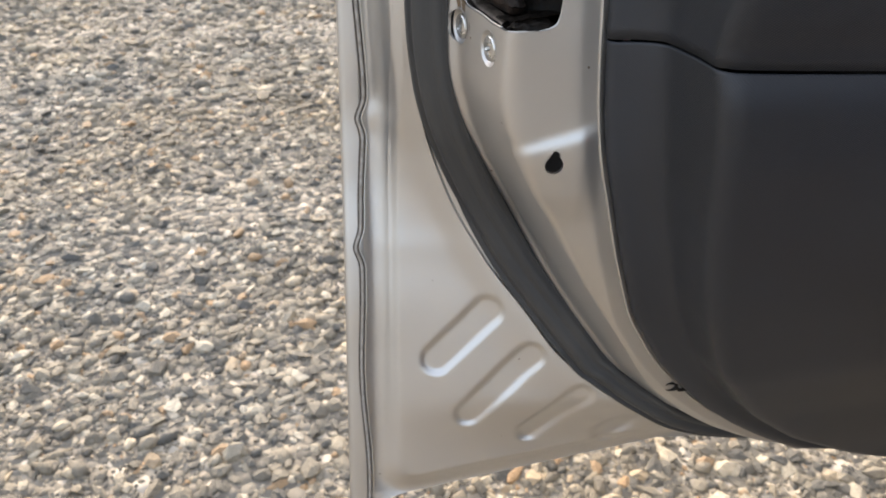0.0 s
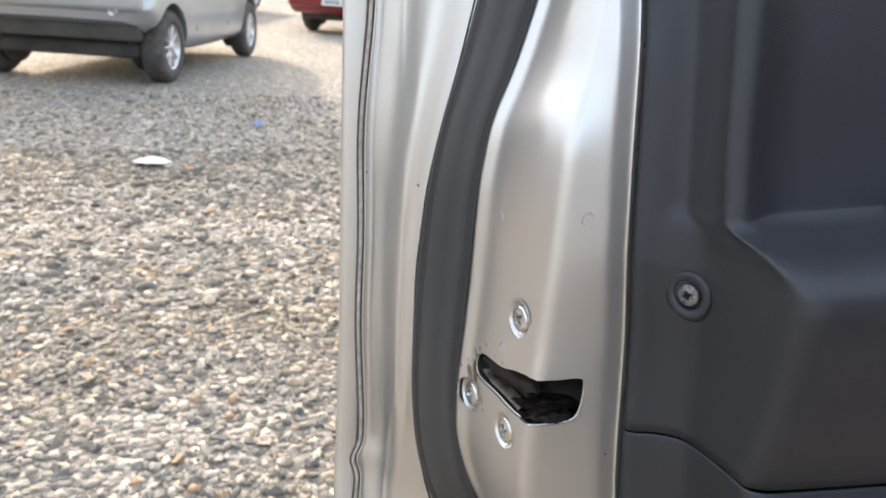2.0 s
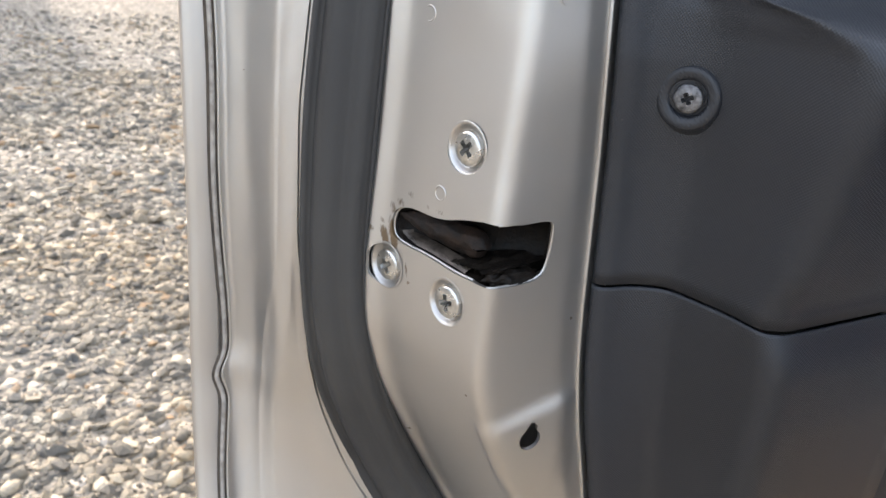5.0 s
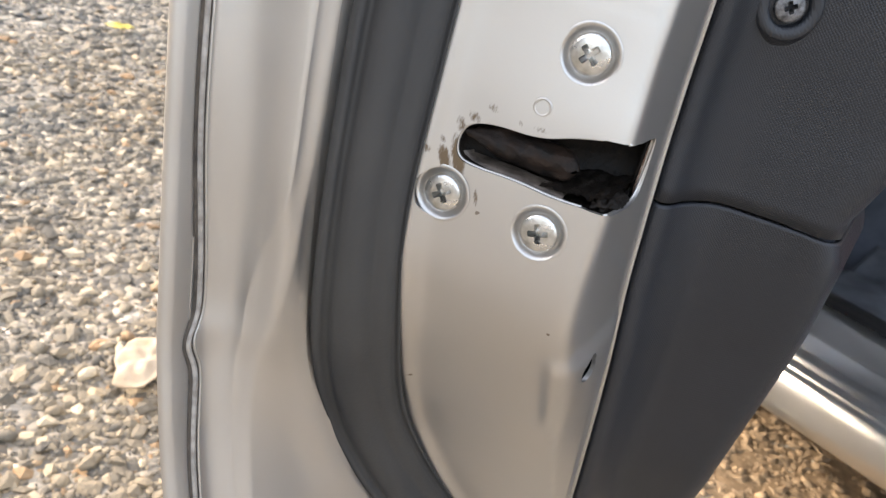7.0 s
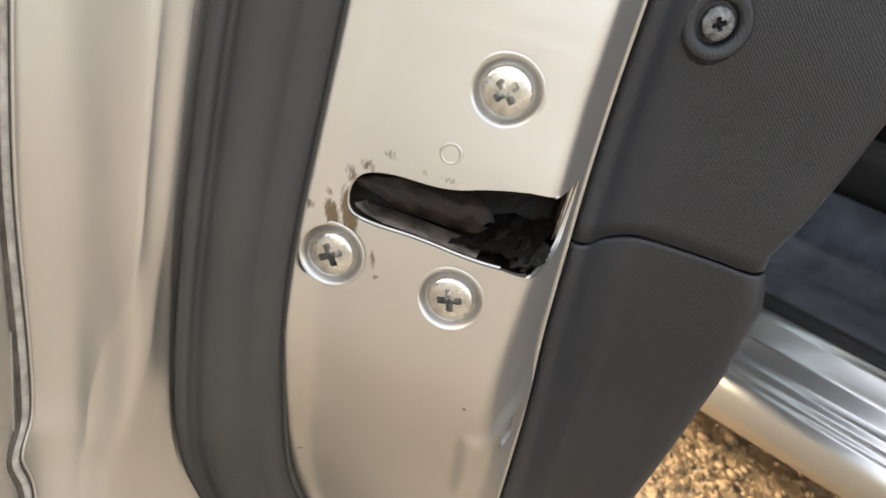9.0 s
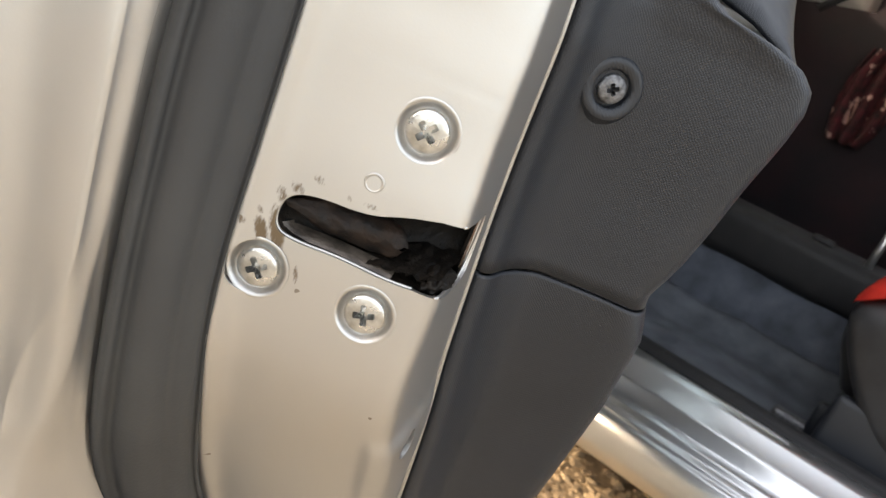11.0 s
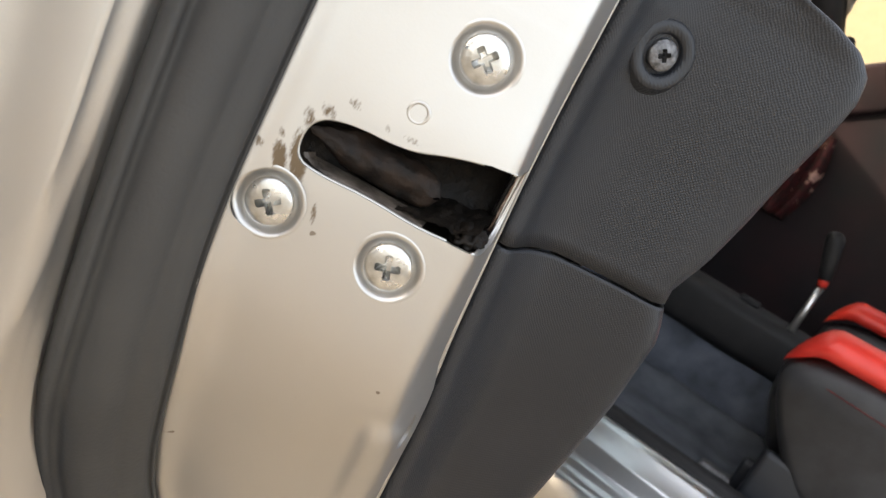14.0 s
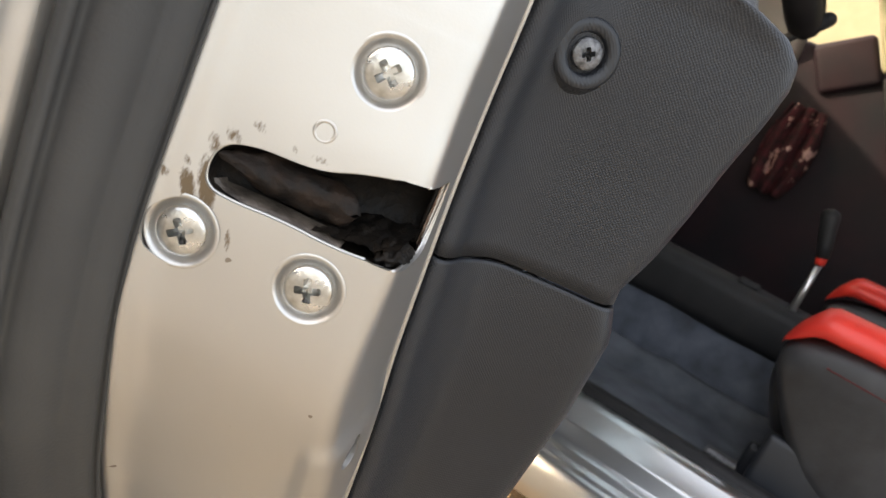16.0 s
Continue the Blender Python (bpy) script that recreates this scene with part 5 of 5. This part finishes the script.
for x0 in (.98, 1.86):
    bm = bmesh.new()
    box(bm, (x0 - .07, -.775, .80), (.13, .03, .03), .01)
    part("door_handle", bm, CAR_SILVER, hatch)

# red saloon
RS = [(0, .42, .60, .66, .70, .62), (.04, .34, .70, .86, .78, .66), (.08, .30, .82, .955, .80, .66), (.55, .26, .88, 1.0, .83, .66), (.85, .25, .90, 1.10, .835, .62), (1.35, .24, .90, 1.36, .84, .57), (1.7, .22, .90, 1.42, .84, .56), (2.4, .22, .89, 1.40, .84, .55),
      (2.8, .22, .88, 1.22, .835, .58), (3.2, .22, .87, .98, .83, .64), (3.8, .24, .80, .88, .80, .64), (4.15, .28, .68, .76, .72, .58), (4.3, .36, .58, .62, .6, .5)]
saloon = parked_car("saloon", "dark red saloon parked on the far gravel", RS, facing((-12.2, 1.46), (-.86, .51)), CAR_RED, 4.3, (.85, 3.42), .30, .835,
                    [(1.0, 1.62, 3.22, 3.86), (1.68, 2.5, 3.22, 3.86), (.62, 1.32, 4.8, 7.2), (2.5, 3.1, 4.9, 7.1)])
for sy in (-1, 1):
    bm = bmesh.new()
    box(bm, (.05, sy * .60, .82), (.07, .32, .14), .03, seg=3)
    part("tail_lamp", bm, LAMP_DEEP, saloon, "dark red tail lamp")
bm = bmesh.new()
box(bm, (-.01, 0, .52), (.10, 1.5, .24), .05, seg=4)
part("bumper", bm, CAR_RED, saloon, "red rear bumper")
bm = bmesh.new()
box(bm, (-.07, 0, .52), (.02, .34, .17), .006)
plate = part("number_plate", bm, PLATE, saloon, "white number plate")
bars(plate, -.082, -.12, .12, .46, .58, (3, 4), INK)
bm = bmesh.new()
box(bm, (.03, 0, .89), (.02, .12, .05), .01)
part("badge", bm, ALLOY, saloon, "small bright badge")
bm = bmesh.new()
box(bm, (2.6, -.92, .98), (.10, .16, .11), .03, seg=3)
part("mirror", bm, CAR_RED, saloon)
# dark car behind the hatchback
parked_car("dark_car", "dark maroon car standing beyond the silver hatchback", RS, facing((-15.6, -2.25), (-.80, .60)), CAR_DARK, 4.3, (.85, 3.42), .30, .835,
           [(1.0, 1.62, 3.22, 3.86), (1.68, 2.5, 3.22, 3.86), (1.0, 1.62, 8.14, 8.78), (1.68, 2.5, 8.14, 8.78), (.62, 1.32, 4.8, 7.2), (2.5, 3.1, 4.9, 7.1)])

# ---- outside of the own car ----
OWN_M = Matrix(((-U.x, -V.x, 0, at(2.1, .67, 0).x), (-U.y, -V.y, 0, at(2.1, .67, 0).y), (0, 0, 1, 0), (0, 0, 0, 1)))
OS = [(0, .36, .62, .70, .68, .60), (.05, .30, .72, .90, .74, .62), (.16, .28, .84, 1.15, .76, .60), (.34, .25, .90, 1.40, .765, .57), (.6, .24, .92, 1.48, .77, .56), (1.3, .20, .92, 1.51, .77, .555), (2.0, .20, .92, 1.48, .77, .54), (2.35, .20, .92, 1.28, .77, .56), (2.75, .22, .92, 1.0, .765, .62), (3.15, .24, .84, .92, .75, .62), (3.5, .30, .70, .78, .68, .56), (3.62, .38, .58, .62, .58, .48)]


def outer(name, x0, x1, s0, s1, nx, ns, mat, label):
    ob = part(name, shell(name, OS, x0, x1, s0, s1, nx, ns, 0.0, thick=.004), mat, own, label)
    ob.matrix_basis = OWN_M
    return ob


outer("front_body", 2.36, 3.62, 0, 12, 40, 60, SILVER, "silver bonnet and wings")
for name, x in (("front_bumper", 3.60), ("tailgate", .02)):
    ring = np.array([shell_point(OS, x, q) for q in np.linspace(0, 12, 49)])
    mid = ring.mean(0)
    g = [mid + (ring - mid) * k + np.array([(1 - k * k) * (.05 if x > 1 else -.05), 0, 0]) for k in (1.0, .8, .5, .05)]
    ob = part(name, sheet(name, [list(r) + [r[0]] for r in g], .004), SILVER, own, "silver end panel")
    ob.matrix_basis = OWN_M
for sy in (-1, 1):
    for name, x, z, mat in (("headlamp", 3.52, .68, PLATE), ("tail_lamp", .06, .86, LAMP_RED)):
        ob = part(name, block((x, sy * .52, z), (.14, .24, .15), .05), mat, own, "car lamp with clear lens" if x > 1 else "red tail lamp")
        ob.matrix_basis = OWN_M
outer("rear_body", 0, .80, 0, 12, 30, 60, SILVER, "silver rear body and hatch")
outer("far_side", .80, 2.36, 0, 3, 20, 16, SILVER, "silver far-side body")
outer("windscreen", 2.03, 2.40, 4, 8, 12, 24, SCREEN, "clear windscreen").visible_shadow = False
outer("roof", .80, 2.05, 4, 8, 30, 30, SILVER, "silver roof panel")
for s0, s1 in ((3, 4), (8, 9)):
    outer("pillar", 2.0, 2.36, s0, s1, 10, 8, SILVER, "silver front pillar")
for a in (.55, 2.95):
    for sy in (-1, 1):
        t = build_wheel(own, a, sy * .68, .285, sy)
        t.matrix_basis = OWN_M @ t.matrix_basis

# ---- litter on the gravel ----
def litter(name, label, mat, centre, rx, ry, turn, h, seed):
    """A crumpled scrap with an uneven outline."""
    rng = np.random.default_rng(seed)
    rows = []
    for k in range(9):
        f = k / 8
        rows.append([(centre[0] + (rx * f * math.cos(a) * math.cos(turn) - ry * f * math.sin(a) * math.sin(turn)) * (1 + .12 * math.sin(3 * a + seed) + .06 * math.sin(7 * a)),
                      centre[1] + (rx * f * math.cos(a) * math.sin(turn) + ry * f * math.sin(a) * math.cos(turn)) * (1 + .12 * math.sin(3 * a + seed) + .06 * math.sin(7 * a)),
                      .018 + h * (.5 + .9 * noise.noise((f * 3 * math.cos(a) + seed, f * 3 * math.sin(a), .3))) * (1 - .5 * f)) for a in np.linspace(0, 6.283, 28, endpoint=False)])
    me = sheet(name, [r + [r[0]] for r in rows], .0015)
    ob = part(name, me, mat)
    return tagged(ob, label, "litter")


litter("paper_plate", "white paper plate lying on the gravel", WHITE, (-3.68, -.50), .085, .072, 1.2, .010, 2)
litter("paper_bag", "crumpled tan paper bag on the gravel", PAPER, (-.765, .50), .078, .048, 1.9, .016, 4)
litter("blue_scrap", "tiny blue plastic scrap beside the paper bag", BLUE, (-.785, .565), .016, .010, 1.0, .022, 9)
litter("plastic_scrap", "small blue plastic scrap on the gravel", BLUE, (-4.69, .045), .04, .03, .4, .02, 5)
litter("yellow_scrap", "small yellow scrap on the gravel", YELLOW, (-2.53, 1.74), .05, .03, .9, .02, 6)

# ---- far field, bushes, poles ----
gr = np.array([[(x, y, .02 + .25 * max(0, (-x - 27) / 20) + .05 * noise.noise((x * .3, y * .3, 0))) for x in np.linspace(-27, -140, 40)] for y in np.linspace(-90, 90, 60)])
grass = part("grass_field", loft("grass_field", gr), GRASS)
tagged(grass, "green grass field beyond the yard", "grass", kind="structure")


def foliage(name, n, spots, leaf, seed):
    """Leaf quads scattered in clumps (x, y, z, radius, height), one mesh."""
    rng = np.random.default_rng(seed)
    sp = np.array(spots)
    k = rng.integers(0, len(sp), n)
    d = rng.normal(0, 1, (n, 3))
    d /= np.linalg.norm(d, axis=1, keepdims=True)
    d *= (rng.random((n, 1)) ** .4)
    c = sp[k, :3] + d * np.stack([sp[k, 3], sp[k, 3], sp[k, 4]], 1)
    c[:, 2] = np.maximum(c[:, 2], .05)
    a = rng.normal(0, 1, (n, 3))
    a /= np.linalg.norm(a, axis=1, keepdims=True)
    b = np.cross(a, rng.normal(0, 1, (n, 3)))
    b /= np.linalg.norm(b, axis=1, keepdims=True)
    s = leaf * rng.uniform(.6, 1.5, (n, 1))
    v = np.stack([c - a * s, c + b * s * .45, c + a * s, c - b * s * .45], 1).reshape(-1, 3)
    return mesh_of(name, v, np.arange(4 * n).reshape(n, 4), False)


rng = np.random.default_rng(12)
spots = []
for k in range(220):
    y = rng.uniform(-24, 24)
    h = rng.uniform(.5, 1.15) * (1.0 + .3 * math.sin(y * .9))
    spots.append((-30 - rng.uniform(0, 5), y, h * .8, rng.uniform(.5, 1.1), h))
bush = part("bushes", foliage("bushes", 90000, spots, .14, 4), LEAVES)
tagged(bush, "low green bushes along the far field edge", "bushes", kind="stuff")
tuft = part("tall_grass", foliage("tall_grass", 30000, [(-27.5 - rng.uniform(0, 3), rng.uniform(-22, 22), .35, .5, .50) for _ in range(260)], .13, 7), GRASS)
tagged(tuft, "tall green grass at the yard's edge", "grass", kind="stuff")


def tree(x, y, h, seed, spread=.17):
    tr = thing("tree", "small green tree standing among the bushes", "tree", "far trees", m=Matrix.Translation((x, y, 0)))
    bm = bmesh.new()
    tube(bm, (0, 0, -.1), (.05, 0, h * .55), .12, .07, 10)
    for k in range(5):
        a = k * 1.3
        tube(bm, (.04, 0, h * (.35 + .05 * k)), (h * .2 * math.cos(a), h * .2 * math.sin(a), h * (.62 + .06 * k)), .05, .02, 7)
    part("trunk", bm, BARK, tr)
    r2 = np.random.default_rng(seed)
    cl = [(r2.normal(0, h * spread), r2.normal(0, h * spread), h * r2.uniform(.5, 1.0), h * spread * .9, h * .10) for _ in range(30)]
    part("crown", foliage("crown", 5000, cl, .12, seed), LEAVES, tr)


tree(-36, 6.2, 2.8, 21, .08)
tree(-38, -6.0, 2.2, 22)
tree(-40, 13.0, 3.0, 23)
for x, y in ((-60, 1.5), (-58, 5.4)):
    pole = thing("utility_pole", "thin grey utility pole beyond the field", "pole", "utility poles", m=Matrix.Translation((x, y, 0)))
    bm = bmesh.new()
    tube(bm, (0, 0, -.2), (0, 0, 7.5), .08, .06, 12)
    part("post", bm, BARK, pole)
    bm = bmesh.new()
    box(bm, (0, 0, 7.0), (.1, 1.6, .1), .02)
    part("crossarm", bm, BARK, pole)
# pale board on a post at the yard's edge
board = thing("sign_board", "pale blue board on a post at the yard's edge", "sign", m=Matrix.Translation((-24, 1.9, 0)))
part("board", block((0, 0, 1.13), (.04, .72, .26), .008), BOARD, board)
part("post", block((-.045, .18, .95), (.05, .05, 1.9), .006), BARK, board)
# cream wall beyond the far side of the car
wall = part("plain_wall", block((0, 0, 1.7), (9.0, .2, 3.4), .01), CREAM)
wall.matrix_basis = CAR_M @ Matrix.Translation((.5, 5.5, 0))
tagged(wall, "plain cream boundary wall beyond the car", "wall", kind="structure")
# unseen grey walls behind the camera, added to darken what the door's paint mirrors
for size, spot in (((12.4, .2, 2.8), (-7.8, -6.0, 1.4)), ((.2, 14.0, 1.8), (8.0, 1.0, .9))):
    unseen_wall = part("plain_wall", block((0, 0, 0), size, .01), GREY_WALL)
    unseen_wall.matrix_basis = Matrix.Translation(spot)
    tagged(unseen_wall, "unseen grey wall that darkens the door's reflections", "wall", kind="structure")
